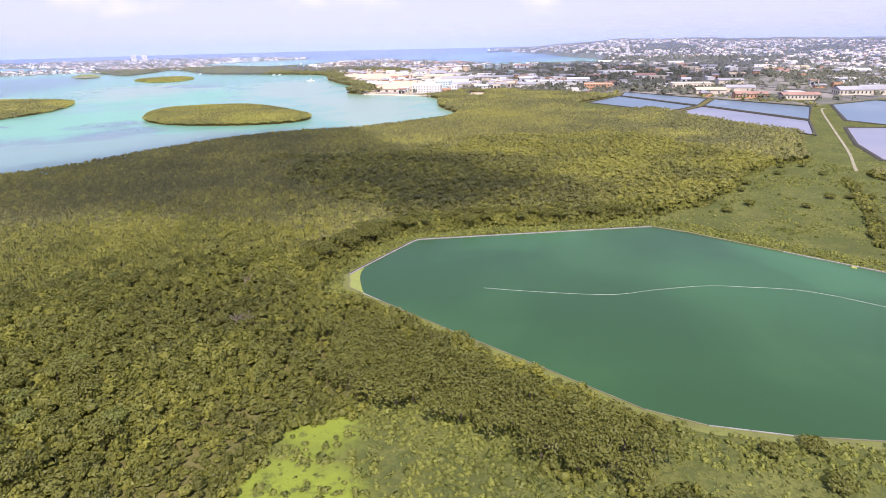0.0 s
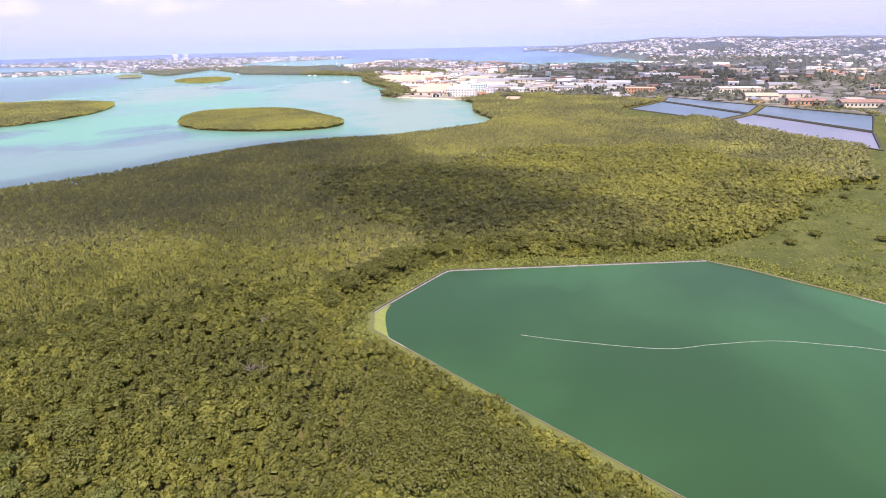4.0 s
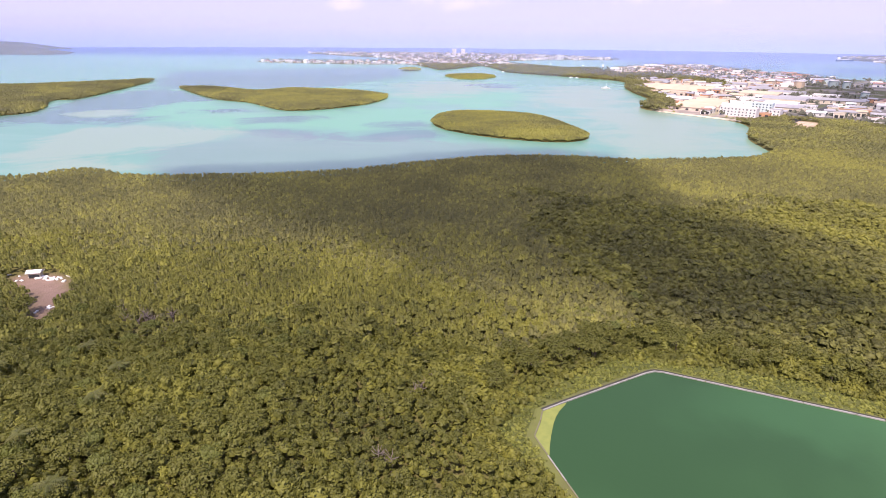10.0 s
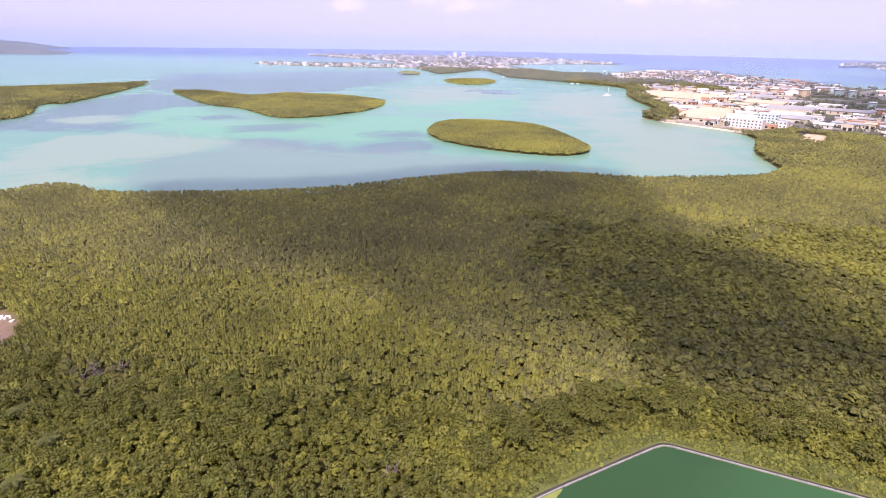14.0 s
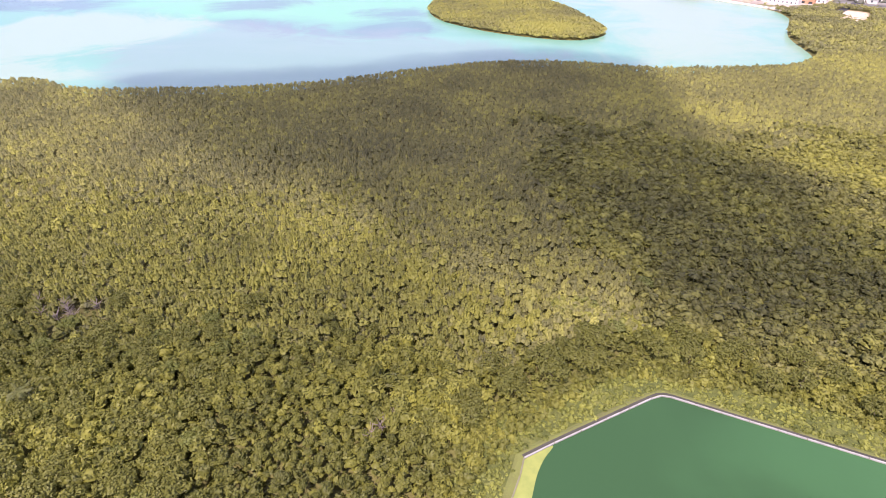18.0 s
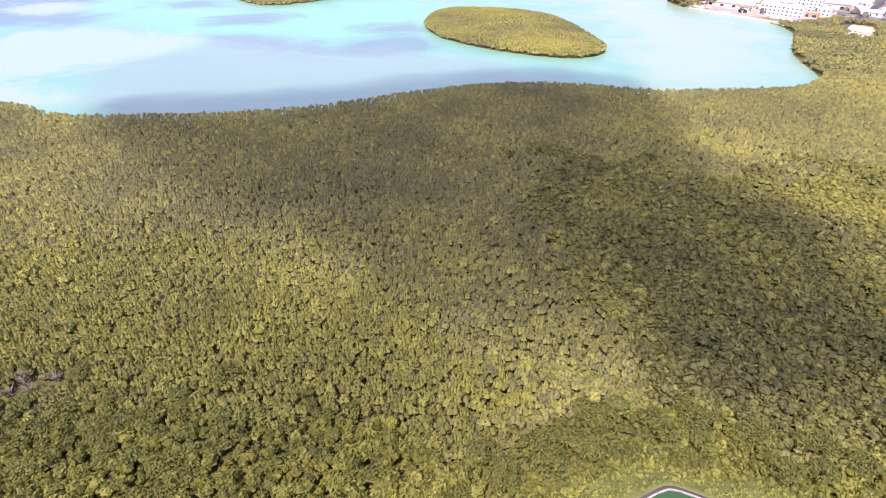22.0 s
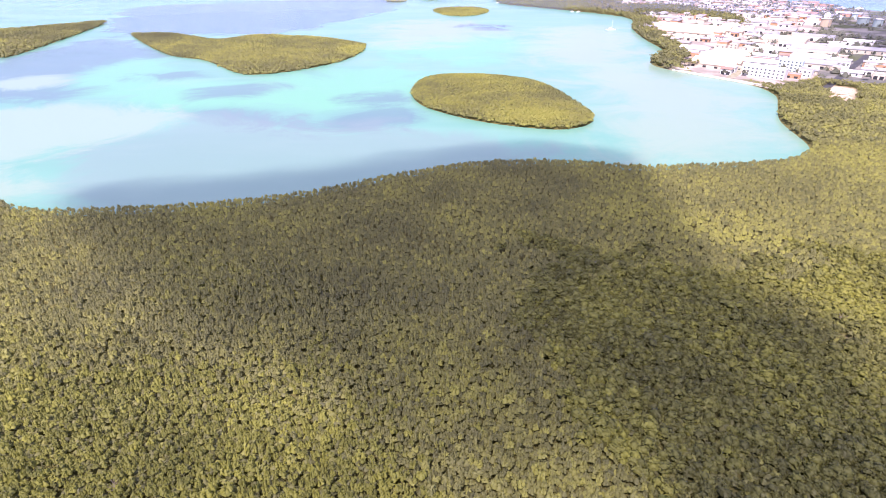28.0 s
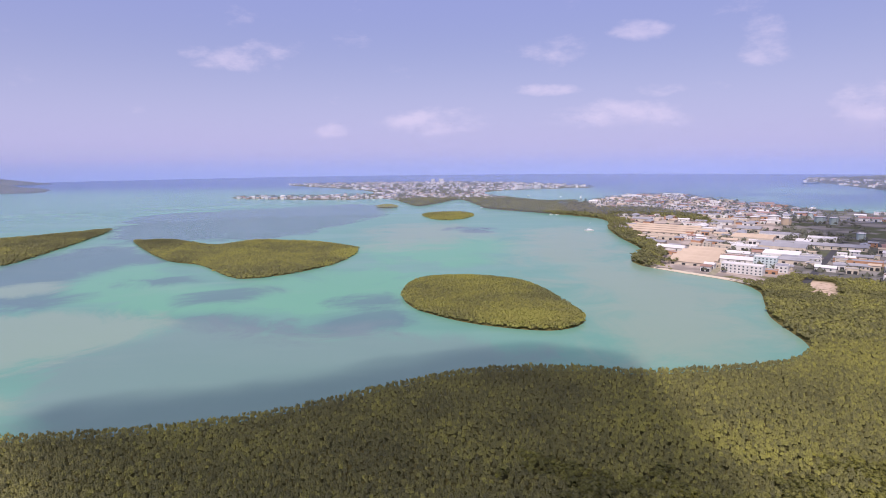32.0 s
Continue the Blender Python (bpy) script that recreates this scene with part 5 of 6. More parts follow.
# houses of the hill town and the far spits
def house(kind_, q, z, turn):
    w, d, h = ((10, 8, 3.6), (13, 9, 3.8), (12, 9, 6.6), (16, 10, 6.8))[kind_ % 4]
    wm, rm, wt_, rt_ = TONES[(kind_ // 4) % 6]
    b = thing("house", f"small {wt_} house with a {rt_} roof", "house", "hill and spit houses", at=far_pose(q[0], q[1], z - 0.8, turn))
    part("wall", shared(("hw", kind_ % 4, wm.name), lambda: box_mesh("wall", w, d, h + 0.8, wm)), b)
    part("roof", shared(("hr", kind_ % 4, rm.name), lambda: gable_mesh("roof", w, d, 2.0, 0.7, rm)), b, pose(0, 0, h + 0.81))
    pane = shared(("hp", kind_ % 4), lambda: box_mesh("window", 1.6, 0.2, 1.3, M_GLASS))
    for i in (-0.28, 0.28):
        part("window", pane, b, pose(i * w, -d / 2 - 0.05, 2.0))
    return b


spots = np.stack([g.uniform(-640, 560, 700), g.uniform(1595, 2370, 700)], -1)
spots = spots[(signed(spots, MAINLAND) > 9)]
spots = [q for q in spots if all((q[0] - a) ** 2 + (q[1] - b) ** 2 > (c + 5) ** 2 for a, b, c in taken)][:130]
spit_rest = np.array([q for q in np.stack([g.uniform(-640, 560, 900), g.uniform(1595, 2370, 900)], -1) if inside(np.array([q]), MAINLAND)[0]])
spit_rest = spit_rest[signed(spit_rest, MAINLAND) > 7]
for q in spots:
    house(int(g.integers(24)), q, 0.85, g.uniform(-20, 20))
for i in range(34):
    x = -628 + i * 14.5
    house(int((i * 7) % 5) * 4 % 24 if i % 3 else 2, (x, 1648 + 0.00008 * (x + 350) ** 2 + 9 * (i % 2)), 0.85, g.uniform(-8, 8))
d = g.uniform(size=(2600, 2))
az, r = np.radians(31 + 37 * d[:, 0]), 1250 + 2050 * d[:, 1] ** 0.8
spots = np.stack([-31 + r * np.sin(az), -172 + r * np.cos(az)], -1)
zz, ss = land_height(spots)
good = (ss > 12) & ((spots[:, 0] > 1450) | (spots[:, 1] > 1250)) & (waves(spots, 120, 190) > -0.55)
spots, zz = spots[good], zz[good]
for q, z in zip(spots[:150], zz[:150]):
    house(int(g.integers(24)), q, z, g.uniform(-60, 60))


def far_houses(spots, zz, label="hundreds of pale small houses dotted over the far hills"):
    """The rest of the hill town, too far to tell apart: plain walls and pitched roofs in one mesh."""
    v, f, mats = [], [], []
    for (x, y), z in zip(far(spots), zz):
        w, d_, h, t = g.uniform(5, 9), g.uniform(4, 6), g.uniform(3.2, 7.5), g.uniform(-1, 1)
        c, s, n0, pick = math.cos(t), math.sin(t), len(v), int(g.integers(4))
        for px, py, pz in ((-w, -d_, -2), (w, -d_, -2), (w, d_, -2), (-w, d_, -2), (-w, -d_, h), (w, -d_, h), (w, d_, h), (-w, d_, h), (-w, 0, h + 2), (w, 0, h + 2)):
            v.append((x + px * c - py * s, y + px * s + py * c, z + pz))
        for face, m in (((0, 1, 5, 4), 0), ((1, 2, 6, 5), 0), ((2, 3, 7, 6), 0), ((3, 0, 4, 7), 0), ((4, 5, 9, 8), 1), ((6, 7, 8, 9), 1), ((5, 6, 9), 0), ((7, 4, 8), 0)):
            f.append(tuple(n0 + i for i in face))
            mats.append(0 if m == 0 else 1 + pick)
    me = mesh_of("far_houses", v, f, M_WHITE)
    for m in (M_ROOF_WHITE, M_ROOF_GREY, M_ROOF_TAN, M_ROOF_RED):
        me.materials.append(m)
    me.polygons.foreach_set("material_index", mats)
    tagged(new("far_houses", me), label, "houses", kind="stuff")


far_houses(spots[150:1500], zz[150:1500])
far_houses(spit_rest, np.full(len(spit_rest), 0.85), "rows of pale small houses along the far spits")


# ---- boats and ships ----
def hull_mesh(name, length, beam, h, mat, stations=9):
    v, f = [], []
    for i in range(stations):
        s = i / (stations - 1)
        b = beam / 2 * (1 - (max(0, s - 0.55) / 0.45) ** 2.2) * (0.82 + 0.18 * min(1, s * 4))
        x = (s - 0.5) * length
        v += [(x, -b * 0.6, -0.3), (x, -b, h * (1 + 0.25 * s ** 3)), (x, b, h * (1 + 0.25 * s ** 3)), (x, b * 0.6, -0.3)]
    for i in range(stations - 1):
        f += [(i * 4 + k, i * 4 + 4 + k, i * 4 + 5 + k, i * 4 + 1 + k) for k in range(3)]
        f.append((i * 4 + 3, i * 4 + 7, i * 4 + 4, i * 4))
    f += [(0, 1, 2, 3), tuple(4 * stations - 1 - k for k in range(4))]
    return mesh_of(name, v, f, mat)


cat = thing("catamaran", "white moored catamaran with a bare mast", "boat", at=far_pose(273, 1012, 0.0, 8))
for y in (-3.2, 3.2):
    part("hull", shared("cat_hull", lambda: hull_mesh("hull", 17, 2.0, 1.6, M_HULL)), cat, pose(0, y, 0))
part("deck", box_mesh("deck", 10, 6.4, 0.4, M_HULL, 1.5, 0.1), cat)
part("cabin", box_mesh("cabin", 5.5, 4.6, 1.6, M_HULL, 1.91, 0.3), cat)
part("mast", tube_mesh("mast", 0.16, 0.1, 17, M_HULL, 8), cat, pose(1.5, 0, 1.9))
part("boom", box_mesh("boom", 6.5, 0.2, 0.25, M_HULL), cat, pose(-1.8, 0, 4.6))
boat0 = thing("motor_boat", "small white motor boat on the water", "boat", "moored boats", at=far_pose(96, 1395, 0))
part("hull", hull_mesh("hull", 10, 3.2, 1.3, M_HULL), boat0)
part("cabin", box_mesh("cabin", 3.6, 2.2, 1.5, M_HULL, 1.2, 0.25), boat0, pose(-0.5, 0, 0))
part("windscreen", box_mesh("windscreen", 0.2, 1.9, 0.6, M_GLASS, 1.7), boat0, pose(1.35, 0, 0))
part("mast", tube_mesh("mast", 0.08, 0.05, 8, M_HULL, 6), boat0, pose(0, 0, 2.6))
for x, y, a in ((258, 1238, 20), (246, 1244, -30), (-210, 1606, 10), (-90, 1700, 40), (70, 1850, 0), (96, 1872, 30), (120, 1840, -20), (150, 1880, 10), (180, 1858, 60), (215, 1876, 15), (60, 1800, 25), (-390, 1790, 5), (350, 1640, 30), (262, 1700, 12), (-420, 1618, 0), (-560, 1640, 4)):
    if inside(np.array([[x, y]]), MAINLAND)[0]:
        continue
    copy_thing(boat0, far_pose(x, y, 0, a))
for x, y, a, ln, txt in ((1344, 2010, -4, 84, "dark-hulled cargo ship with white bridge off the point"), (402, 1608, 76, 40, "white harbour ship at the quay")):
    up = 1.0 if ln > 50 else 0.45
    ship = thing("ship", txt, "ship", at=far_pose(x, y, 0, a))
    part("hull", hull_mesh("hull", ln, ln * 0.15, 6 * up, M_SHIP if ln > 50 else M_HULL, 12), ship)
    house_ = part("deckhouse", box_mesh("deckhouse", ln * 0.14, ln * 0.12, 13 * up, M_HULL, 6 * up, 0.3), ship, pose(-ln * 0.36, 0, 0))
    for k in range(4):
        part("window_band", box_mesh("window_band", 0.2, ln * 0.10, 0.9 * up, M_GLASS), house_, pose(ln * 0.07 + 0.05, 0, (8.2 + k * 2.8) * up))
    part("funnel", tube_mesh("funnel", 2.4 * up, 2.0 * up, 6 * up, M_SHIP, 10), ship, pose(-ln * 0.40, 0, 18.9 * up))
    for k in range(4):
        part("hatch", box_mesh("hatch", ln * 0.12, ln * 0.10, 2.2 * up, M_HULL, 6.2 * up, 0.1), ship, pose(-ln * 0.18 + k * ln * 0.15, 0, 0))
    part("mast", tube_mesh("mast", 0.5 * up, 0.3 * up, 14 * up, M_HULL, 6), ship, pose(ln * 0.33, 0, 6.3 * up))


# ---- far headlands to the west ----
def headland(cx, cy, rx, ry, h, turn, label, seed):
    n, m = 42, 14
    v, f = [(0, 0, h)], []
    ph = seed * 1.7
    for k in range(1, m + 1):
        s = k / m
        for i in range(n):
            a = 2 * math.pi * i / n
            wob = 1 + 0.16 * math.sin(3 * a + ph) + 0.09 * math.sin(7 * a + 2 * ph)
            z = h * (1 - s ** 1.8) * (1 + 0.16 * math.sin(5 * a + 9 * s + ph)) - 1.5 * s ** 6
            v.append((rx * wob * s * math.cos(a), ry * wob * s * math.sin(a), z))
    f = [(0, 1 + i, 1 + (i + 1) % n) for i in range(n)]
    for k in range(m - 1):
        f += [(1 + k * n + i, 1 + (k + 1) * n + i, 1 + (k + 1) * n + (i + 1) % n, 1 + k * n + (i + 1) % n) for i in range(n)]
    me = mesh_of("headland", v, f, M_HEADLAND, True)
    return thing("headland", label, "headland", kind="structure", at=pose(cx, cy, 0.4, 0, 0, turn), me=me)


M_HEADLAND = worn("distant_scrub", (0.135, 0.135, 0.115), (0.085, 0.092, 0.075), 0.95, 0.006)
headland(-2440, 2740, 400, 330, 40, 0, "low scrub-covered headland across the sea", 1)
headland(-3150, 3480, 560, 130, 46, 28, "distant low headland in the haze", 2)


# ---- distance haze: curved translucent bluish sheets imitate it over far water and hills ----
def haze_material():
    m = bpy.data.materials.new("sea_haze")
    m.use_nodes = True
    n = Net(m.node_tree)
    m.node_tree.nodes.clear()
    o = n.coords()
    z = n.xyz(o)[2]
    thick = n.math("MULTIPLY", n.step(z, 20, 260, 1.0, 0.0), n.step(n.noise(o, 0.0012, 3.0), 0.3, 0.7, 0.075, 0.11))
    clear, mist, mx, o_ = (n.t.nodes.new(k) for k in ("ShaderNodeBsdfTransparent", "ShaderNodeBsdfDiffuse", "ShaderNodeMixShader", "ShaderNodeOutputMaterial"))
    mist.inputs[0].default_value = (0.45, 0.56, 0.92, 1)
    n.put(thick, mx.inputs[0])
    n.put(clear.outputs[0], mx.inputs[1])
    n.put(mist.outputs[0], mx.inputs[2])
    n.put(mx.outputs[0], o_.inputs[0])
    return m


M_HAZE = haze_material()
# upright shells added one behind another, so the imitated haze thickens with distance
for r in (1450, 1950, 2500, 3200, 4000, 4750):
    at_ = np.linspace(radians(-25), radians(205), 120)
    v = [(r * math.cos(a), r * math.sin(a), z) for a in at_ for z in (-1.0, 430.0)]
    veil = thing("sea_haze", "translucent bluish sheet standing in for haze over the far water", "haze", kind="stuff", me=mesh_of("sea_haze", v, [(2 * i, 2 * i + 2, 2 * i + 3, 2 * i + 1) for i in range(119)], M_HAZE, True))
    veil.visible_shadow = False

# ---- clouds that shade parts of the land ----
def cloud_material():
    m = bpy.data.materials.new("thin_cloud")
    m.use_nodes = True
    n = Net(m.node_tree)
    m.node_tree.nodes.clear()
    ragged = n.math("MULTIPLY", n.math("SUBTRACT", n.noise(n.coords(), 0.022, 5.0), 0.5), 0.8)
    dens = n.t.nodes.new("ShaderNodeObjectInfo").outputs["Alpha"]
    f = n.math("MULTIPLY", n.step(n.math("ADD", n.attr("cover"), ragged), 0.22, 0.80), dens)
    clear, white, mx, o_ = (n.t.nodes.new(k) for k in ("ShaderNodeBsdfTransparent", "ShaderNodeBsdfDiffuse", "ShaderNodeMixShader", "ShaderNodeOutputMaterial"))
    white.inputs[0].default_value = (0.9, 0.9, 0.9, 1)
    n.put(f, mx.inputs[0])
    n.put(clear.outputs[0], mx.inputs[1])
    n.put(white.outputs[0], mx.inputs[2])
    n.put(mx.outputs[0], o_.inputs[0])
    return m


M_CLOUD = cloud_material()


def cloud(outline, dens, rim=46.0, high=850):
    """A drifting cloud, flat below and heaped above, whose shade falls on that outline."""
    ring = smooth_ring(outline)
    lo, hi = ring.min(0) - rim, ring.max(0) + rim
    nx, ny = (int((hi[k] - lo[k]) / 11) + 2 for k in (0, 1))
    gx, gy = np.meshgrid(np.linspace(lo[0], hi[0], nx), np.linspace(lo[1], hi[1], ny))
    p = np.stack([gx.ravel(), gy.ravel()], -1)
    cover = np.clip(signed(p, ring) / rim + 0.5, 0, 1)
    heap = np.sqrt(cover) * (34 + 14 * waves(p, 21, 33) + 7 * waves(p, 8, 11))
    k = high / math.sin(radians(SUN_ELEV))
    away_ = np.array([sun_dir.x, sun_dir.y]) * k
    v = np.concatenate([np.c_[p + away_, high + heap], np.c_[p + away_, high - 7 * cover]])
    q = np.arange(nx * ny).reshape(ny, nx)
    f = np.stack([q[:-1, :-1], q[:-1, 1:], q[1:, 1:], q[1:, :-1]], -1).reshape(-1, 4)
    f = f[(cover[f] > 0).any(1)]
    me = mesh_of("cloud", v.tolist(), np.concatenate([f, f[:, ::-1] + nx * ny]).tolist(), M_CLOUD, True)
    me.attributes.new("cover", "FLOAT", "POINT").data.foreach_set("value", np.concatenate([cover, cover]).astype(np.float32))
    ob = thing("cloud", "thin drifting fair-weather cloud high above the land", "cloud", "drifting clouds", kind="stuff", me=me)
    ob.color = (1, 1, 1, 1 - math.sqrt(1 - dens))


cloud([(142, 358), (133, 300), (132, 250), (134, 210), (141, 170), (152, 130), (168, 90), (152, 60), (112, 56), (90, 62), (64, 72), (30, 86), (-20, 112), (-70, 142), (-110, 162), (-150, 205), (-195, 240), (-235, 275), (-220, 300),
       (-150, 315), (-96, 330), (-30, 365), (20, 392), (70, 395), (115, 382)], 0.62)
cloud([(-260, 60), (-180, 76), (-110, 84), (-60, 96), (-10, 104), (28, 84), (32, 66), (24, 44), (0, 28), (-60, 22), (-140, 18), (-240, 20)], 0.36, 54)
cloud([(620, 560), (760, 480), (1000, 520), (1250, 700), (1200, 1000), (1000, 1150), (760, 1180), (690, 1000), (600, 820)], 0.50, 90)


# ---- single trees and palms ----
def leafy(name, lumps, leaves, leaf, mat, seed):
    """A crown of leaf clumps round several lumps (x, y, z, radius), with gaps between them."""
    g = np.random.default_rng(seed)
    v, f = [], []
    for k in range(leaves):
        x, y, z, r = lumps[k % len(lumps)]
        u = g.normal(size=3)
        u /= np.linalg.norm(u)
        if u[2] < -0.25:
            u[2] *= -0.6
        c = np.array([x, y, z]) + u * r * np.array([1, 1, 0.72]) * g.uniform(0.72, 1.12)
        nrm = u + (0, 0, 0.35) + g.normal(size=3) * 0.45
        nrm /= np.linalg.norm(nrm)
        t1 = np.cross(nrm, g.normal(size=3))
        t1 /= np.linalg.norm(t1)
        t2 = np.cross(nrm, t1)
        s = leaf * g.uniform(0.6, 1.4)
        n0 = len(v)
        v += [tuple(c + t1 * s), tuple(c + t2 * s * 0.7), tuple(c - t1 * s), tuple(c - t2 * s * 0.7)]
        f.append((n0, n0 + 1, n0 + 2, n0 + 3))
    me = mesh_of(name, v, f, mat)
    a = me.attributes.new("tint", "FLOAT", "POINT")
    a.data.foreach_set("value", np.full(len(v), g.uniform(0.25, 0.5), np.float32))
    return me


def limb(p0, p1, r0, r1, n=6):
    """Ring points of a tapered limb between two places."""
    p0, p1 = Vector(p0), Vector(p1)
    q = (p1 - p0).to_track_quat("Z", "Y")
    v = []
    for p, r in ((p0, r0), (p0.lerp(p1, 0.5) + Vector((0.08, -0.05, 0)) * (p1 - p0).length, (r0 + r1) / 2), (p1, r1)):
        v += [tuple(p + q @ Vector((r * math.cos(2 * math.pi * i / n), r * math.sin(2 * math.pi * i / n), 0))) for i in range(n)]
    f = [(k * n + i, k * n + (i + 1) % n, (k + 1) * n + (i + 1) % n, (k + 1) * n + i) for k in range(2) for i in range(n)]
    return v, f


def broad_tree(seed, spread, tall, leaves, mat, label, group, low=1.0):
    g = np.random.default_rng(seed)
    t = thing("tree", label, "tree", group, at=pose(0, 0, 0))
    v, f = limb((0, 0, -0.2), (0.2, 0.1, tall * 0.5), 0.34, 0.2)
    part("trunk", mesh_of("trunk", v, f, M_BARK), t)
    lumps = []
    for k in range(7):
        a, r = 2 * math.pi * k / 6 + g.uniform(-0.3, 0.3), spread * (0.58 if k else 0.0) * g.uniform(0.8, 1.15)
        top = (r * math.cos(a), r * math.sin(a), tall * low * (0.74 if k else 0.84) * g.uniform(0.92, 1.06))
        lumps.append((*top, spread * g.uniform(0.40, 0.56)))
        if k < 5:
            v, f = limb((0.2, 0.1, tall * 0.46), tuple(0.85 * c for c in top), 0.16, 0.05, 5)
            part("limb", mesh_of("limb", v, f, M_BARK), t)
    part("crown", leafy("crown", lumps, int(leaves * 1.45), 0.29, mat, seed), t)
    return t


g4 = np.random.default_rng(5)
kinds = [broad_tree(100 + i, s, h, 620, M_BUSH, "broad dark-green tree beside the pond bank", "belt of broad trees") for i, (s, h) in enumerate(((4.4, 6.0), (5.2, 6.6), (3.8, 5.4), (4.8, 6.2)))]
first = [True] * 4
spots = scatter(-12, 60, -126, -18, 6.0, 0.3)
spots = spots[signed(spots, BELT) > 0.5]
for i, q in enumerate(spots):
    k, m = i % 4, pose(q[0], q[1], 0.8, 0, 0, g4.uniform(0, 360))
    if first[k]:
        kinds[k].matrix_basis, first[k] = m, False
    else:
        copy_thing(kinds[k], m)
lone = [broad_tree(140 + i, s, h, 620, M_BUSH, "round green tree standing alone in rough grass", "lone meadow trees", 0.46) for i, (s, h) in enumerate(((3.2, 5.0), (2.4, 4.0)))]
for i, (x, y) in enumerate(((227, -7), (246, -24), (272, -20), (280, -26), (207, -9), (320, 11), (318, 36), (252, -52), (288, -31), (270, -42), (227, -64), (238, -60), (78, -126), (69, -123), (72, -135), (300, 26), (262, 20), (247, 12), (332, 30))):
    m = pose(x, y, 0.8, 0, 0, g4.uniform(0, 360)) @ Matrix.Scale(g4.uniform(0.75, 1.15), 4)
    if i < 2:
        lone[i].matrix_basis = m
    else:
        o = copy_thing(lone[i % 2], pose(x, y, 0.8, 0, 0, g4.uniform(0, 360)))

wild = [broad_tree(180 + i, s, h, 560, mt, "spreading tree rising above mixed scrub", "tall scrub trees", 0.95) for i, (s, h, mt) in enumerate(((3.6, 7.0, M_BUSH), (2.8, 6.2, M_SHRUB), (4.2, 7.6, M_BUSH)))]
spots = scatter(-165, -48, -55, 58, 9.0, 0.45)
spots = spots[wooded(spots) & (spots[:, 1] < 60 + 0.5 * (spots[:, 0] + 60)) | (spots[:, 0] < -95) & wooded(spots)]
for i, q in enumerate(spots):
    m = pose(q[0], q[1], 0.7, 0, 0, g4.uniform(0, 360))
    if i < 3:
        wild[i].matrix_basis = m
    else:
        copy_thing(wild[i % 3], m)
shade = [broad_tree(190 + i, s, h, 520, M_BUSH, "broad dark tree behind the pond bank", "trees behind the pond", 0.95) for i, (s, h) in enumerate(((3.4, 6.6), (4.2, 7.2)))]
spots = scatter(-10, 160, 0, 66, 8.5, 0.45)
d_ = away(spots, POND)
spots = spots[wooded(spots) & (d_ > 12) & (d_ < 27) & (spots[:, 1] > 10)]
for i, q in enumerate(spots):
    m = pose(q[0], q[1], 0.7, 0, 0, g4.uniform(0, 360))
    if i < 2:
        shade[i].matrix_basis = m
    else:
        copy_thing(shade[i % 2], m)

yellow = broad_tree(160, 2.6, 7.2, 420, M_GRASS_TUFT, "bright yellow-green tree among olive mangroves", "bright trees")
yellow.matrix_basis = pose(66, 75, 0.8)
copy_thing(yellow, pose(47, 51, -0.4, 0, 0, 80))
copy_thing(yellow, pose(53, 54, -0.8, 0, 0, 190))


def palm(seed, tall, label, fronds=18):
    """A coconut palm: a leaning trunk, and arching fronds with leaflets hanging from a midrib."""
    g = np.random.default_rng(seed)
    t = thing("palm_tree", label, "palm", "scattered palms", at=pose(0, 0, 0))
    v, f = limb((0, 0, -0.2), (0.7, 0.3, tall), 0.22, 0.13, 7)
    part("trunk", mesh_of("trunk", v, f, M_BARK), t)
    for k in range(fronds):
        a, droop, ln = 2.4 * k + g.uniform(-0.2, 0.2), g.uniform(0.3, 2.1), g.uniform(3.0, 4.3)
        v, f, n = [], [], 11
        for i in range(n):
            s = i / (n - 1)
            r, z = ln * s * (1 - 0.14 * s * droop), tall + (1.5 - 0.4 * droop) * s - droop * 1.8 * s * s
            w, fall = 0.85 * math.sin(math.pi * min(1, 0.14 + s * 0.84)) + 0.05, 0.25 + 0.35 * s
            cx, cy, n0 = 0.7 + r * math.cos(a), 0.3 + r * math.sin(a), len(v)
            v.append((cx, cy, z))
            for side in (-1, 1):
                q = w * g.uniform(0.8, 1.1)
                v.append((cx + 0.35 * q * math.cos(a) - side * q * math.sin(a), cy + 0.35 * q * math.sin(a) + side * q * math.cos(a), z - fall * q))
            step = ln / n * 0.8
            v.append((cx + step * math.cos(a), cy + step * math.sin(a), z + 0.01))
            f += [(n0, n0 + 1, n0 + 3), (n0, n0 + 3, n0 + 2)]
        me = mesh_of("frond", v, f, M_PALM)
        me.attributes.new("tint", "FLOAT", "POINT").data.foreach_set("value", np.full(len(v), g.uniform(0.3, 0.9), np.float32))
        part("frond", me, t)
    return t


for i, (x, y, h) in enumerate(((-102, 15, 7.5), (-100, 1, 7.0), (-136, 12, 8.0), (-89, -30, 7.0), (-118, 28, 6.5), (-108, -14, 7.2))):
    palm(200 + i, h, "coconut palm with drooping fronds above the scrub").matrix_basis = pose(x, y, 0.8, 0, 0, 50 * i)
palm_far = palm(230, 9.0, "tall coconut palm along the far sandy spit", 9)
palm_far.matrix_basis = far_pose(-640, 1672, 0.8)
for i in range(40):
    x = -640 + i * 9.0 + g4.uniform(-3, 3)
    copy_thing(palm_far, far_pose(x, 1652 + 30 * g4.random() + 0.03 * abs(x + 400), 0.7, g4.uniform(0, 360)))

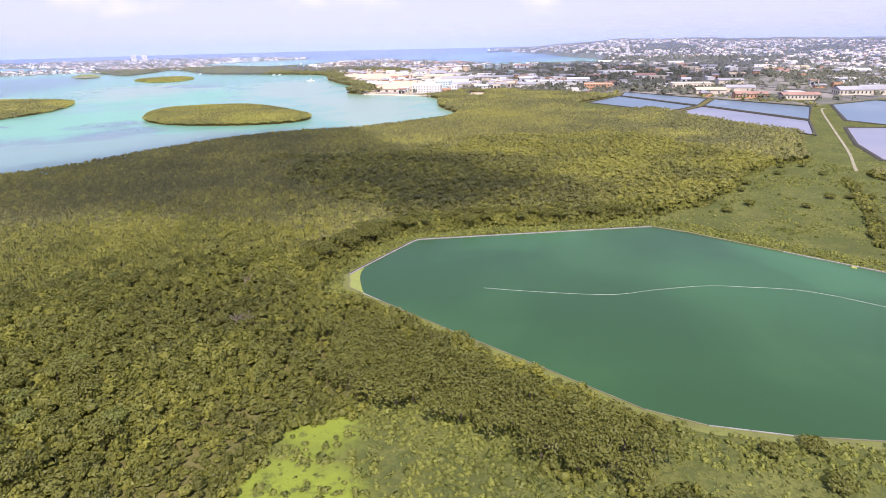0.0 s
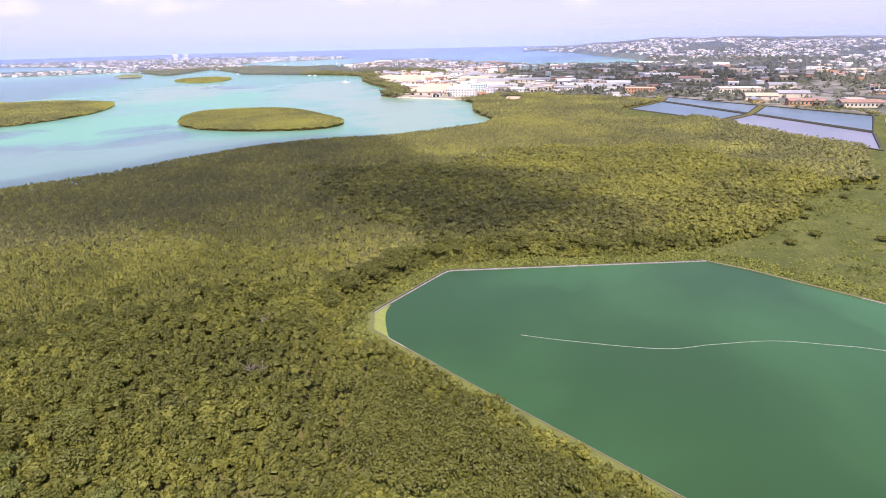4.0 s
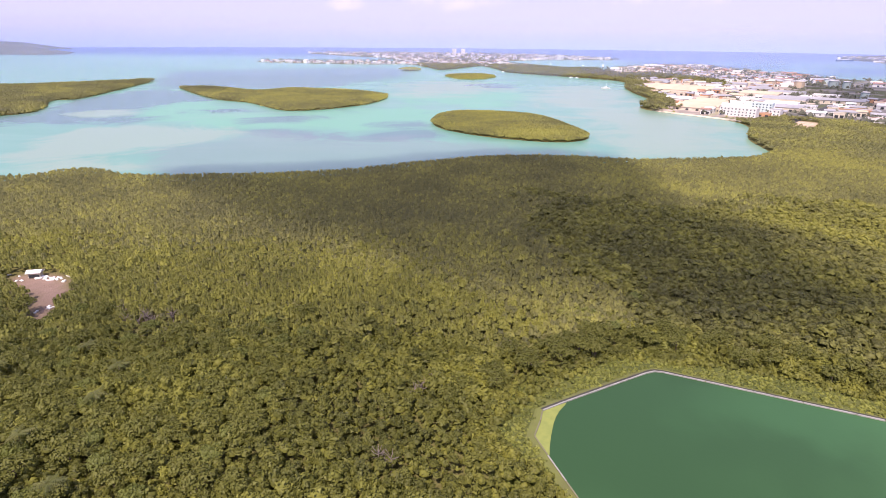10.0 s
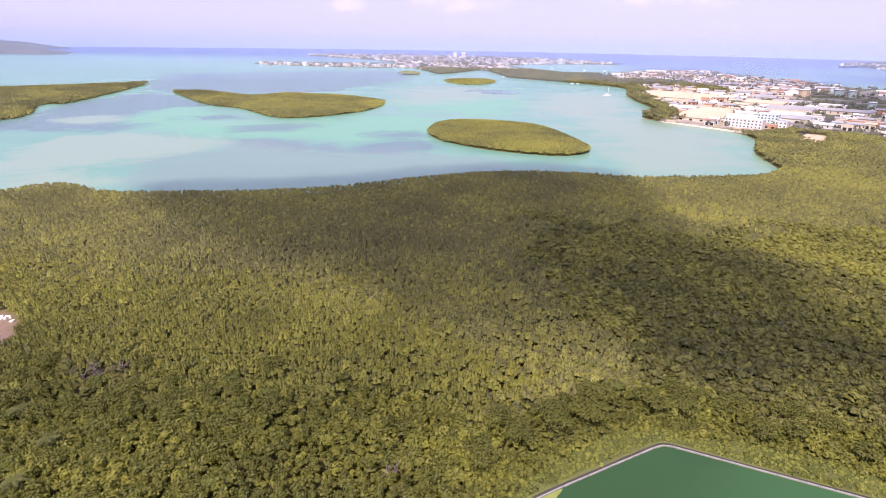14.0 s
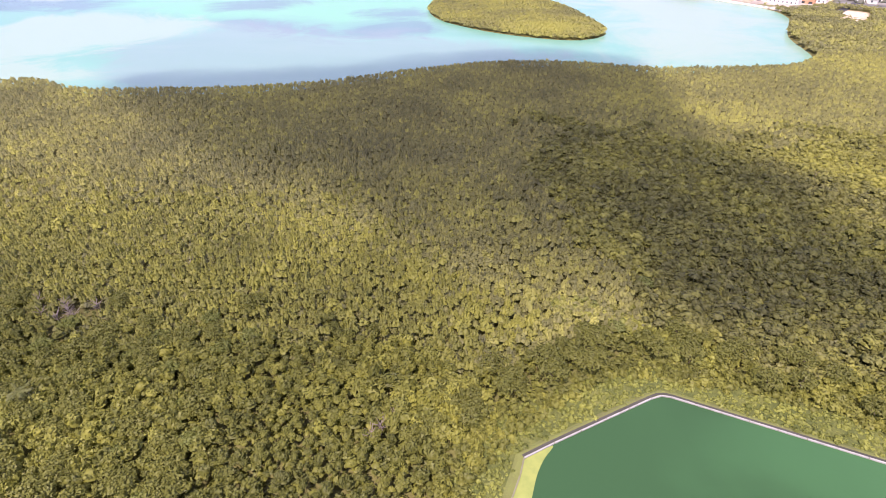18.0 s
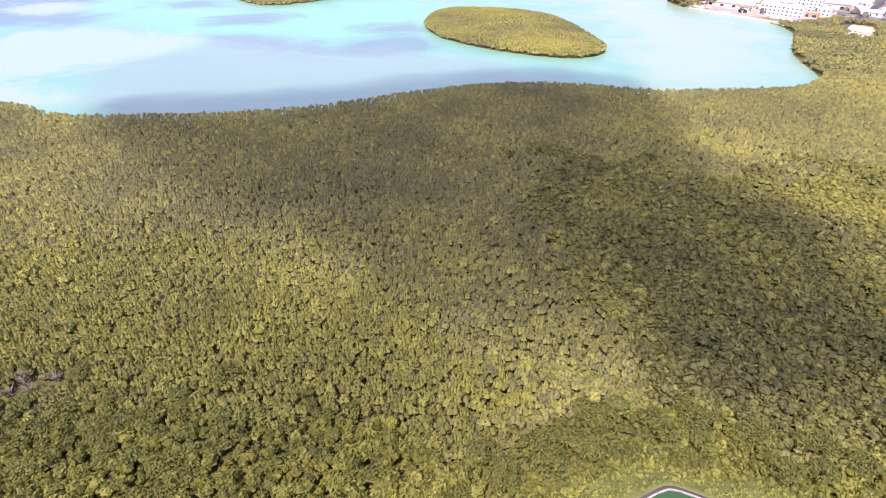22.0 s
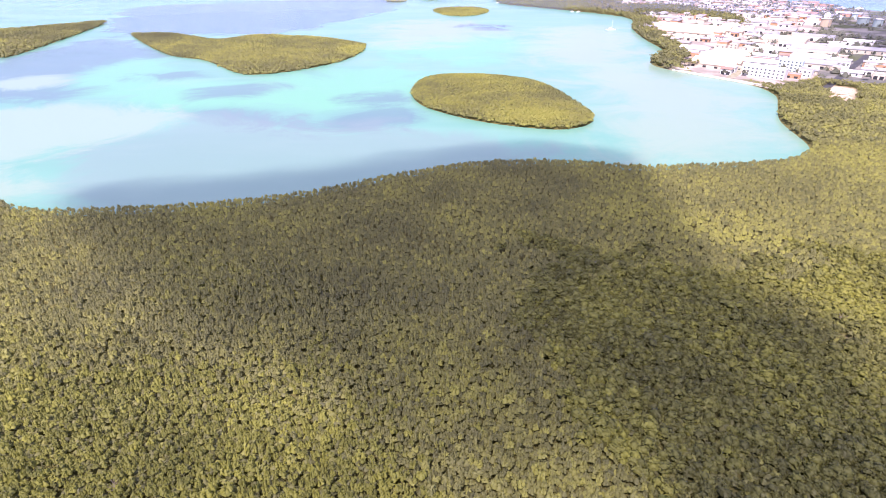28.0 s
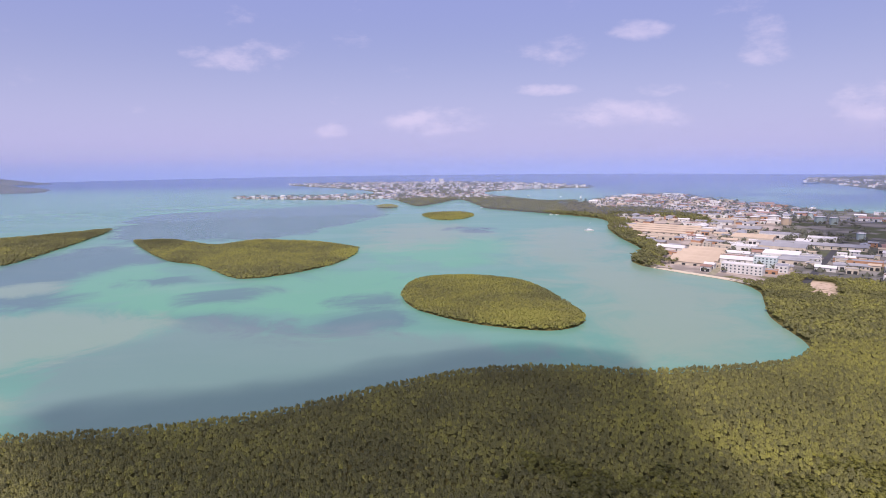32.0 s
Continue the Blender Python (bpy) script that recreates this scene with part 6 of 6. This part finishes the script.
# leafless grey trees in the scrub
def bare_tree(seed):
    g = np.random.default_rng(seed)
    t = thing("dead_tree", "leafless pale grey dead tree in the scrub", "tree", "dead trees", at=pose(0, 0, 0))
    v, f = limb((0, 0, -0.2), (0.1, 0, 4.6), 0.2, 0.1)
    part("trunk", mesh_of("trunk", v, f, M_DEAD), t)
    for k in range(16):
        a, z0 = g.uniform(0, 6.28), g.uniform(2.2, 4.5)
        end = (g.uniform(1, 2.3) * math.cos(a), g.uniform(1, 2.3) * math.sin(a), z0 + g.uniform(0.9, 2.2))
        v, f = limb((0.05, 0, z0), end, 0.11, 0.05, 5)
        part("branch", mesh_of("branch", v, f, M_DEAD), t)
    return t


M_DEAD = worn("weathered_grey_wood", (0.24, 0.20, 0.165), (0.15, 0.12, 0.10), 0.9, 1.0)
dead = bare_tree(3)
dead.matrix_basis = pose(-12, 14, 0.8)
for x, y in ((-9, 16), (-14, 11), (-20, -14), (-17, -16), (14, 36), (-112, 50), (-115, 53), (-109, 48), (-105, 53), (-114, 47), (-124, 54), (-119, 48), (-86, 76), (194, 204), (188, 210), (165, 163)):
    copy_thing(dead, pose(x, y, 0.8, 0, 0, g4.uniform(0, 360)))

# ---- the clearing with rubbish ----
sheet_mesh = [box_mesh("sheet", w, d_, 0.5, M_WHITE, 0, 0.1) for w, d_ in ((1.5, 0.9), (0.9, 0.7), (2.1, 0.8))]
for i in range(46):
    x, y = -177 + g4.normal() * 6, 88.5 + g4.normal() * 1.8
    if i > 37:
        x, y = -158 + g4.normal() * 4, 62 + g4.normal() * 3
    ob = thing("scrap_sheet", "pale scrap sheet lying in the earth clearing", "scrap", "dumped scrap", at=pose(x, y, 0.85, 0, g4.uniform(-6, 6), g4.uniform(0, 180)), me=sheet_mesh[i % 3])
shack = building("shack", "small shack with a white metal roof in the clearing", -184, 90, 15, 4.5, 3, 2.4, "gable", M_CREAM, M_ROOF_WHITE, doors=1, category="hut")

# street trees of the harbour estate
street = np.concatenate([[yard(u, v) for u in range(-4, 420, 13)] for v in (46, 66)] + [[yard(u, v) for u in (28, 52, 76, 100, 126)] for v in (-12, 50)] + [[yard(r_, v) for v in range(-150, 40, 15)] for r_ in (258, 382)])
street = street + g4.uniform(-3, 3, street.shape)
street = street[g4.uniform(size=len(street)) < 0.72]
street = street[[all((q[0] - a) ** 2 + (q[1] - b) ** 2 > (0.3 * c) ** 2 for a, b, c in taken) for q in street]]
woods("street_trees", street, np.full(len(street), 0.8), g4.uniform(1.8, 4.2, len(street)), g4.uniform(3.5, 7.0, len(street)), np.clip(0.4 + 0.2 * g4.normal(size=len(street)), 0, 1), MID, M_CITY_TREE, "grey-green street trees along estate roads", "trees")

# waterfront wall and sandy strip of the harbour estate
sea_wall = smooth_ring([(276, 694), (300, 664), (336, 622), (350, 592)], 8, False)
thing("sea_wall", "low pale rubble sea wall before the warehouses", "sea wall", kind="structure", me=ribbon_mesh("sea_wall", sea_wall, [(-3, 0.2), (-2, 1.5), (0, 1.7), (3.5, 1.3), (3.6, 0.6)], M_SAND))
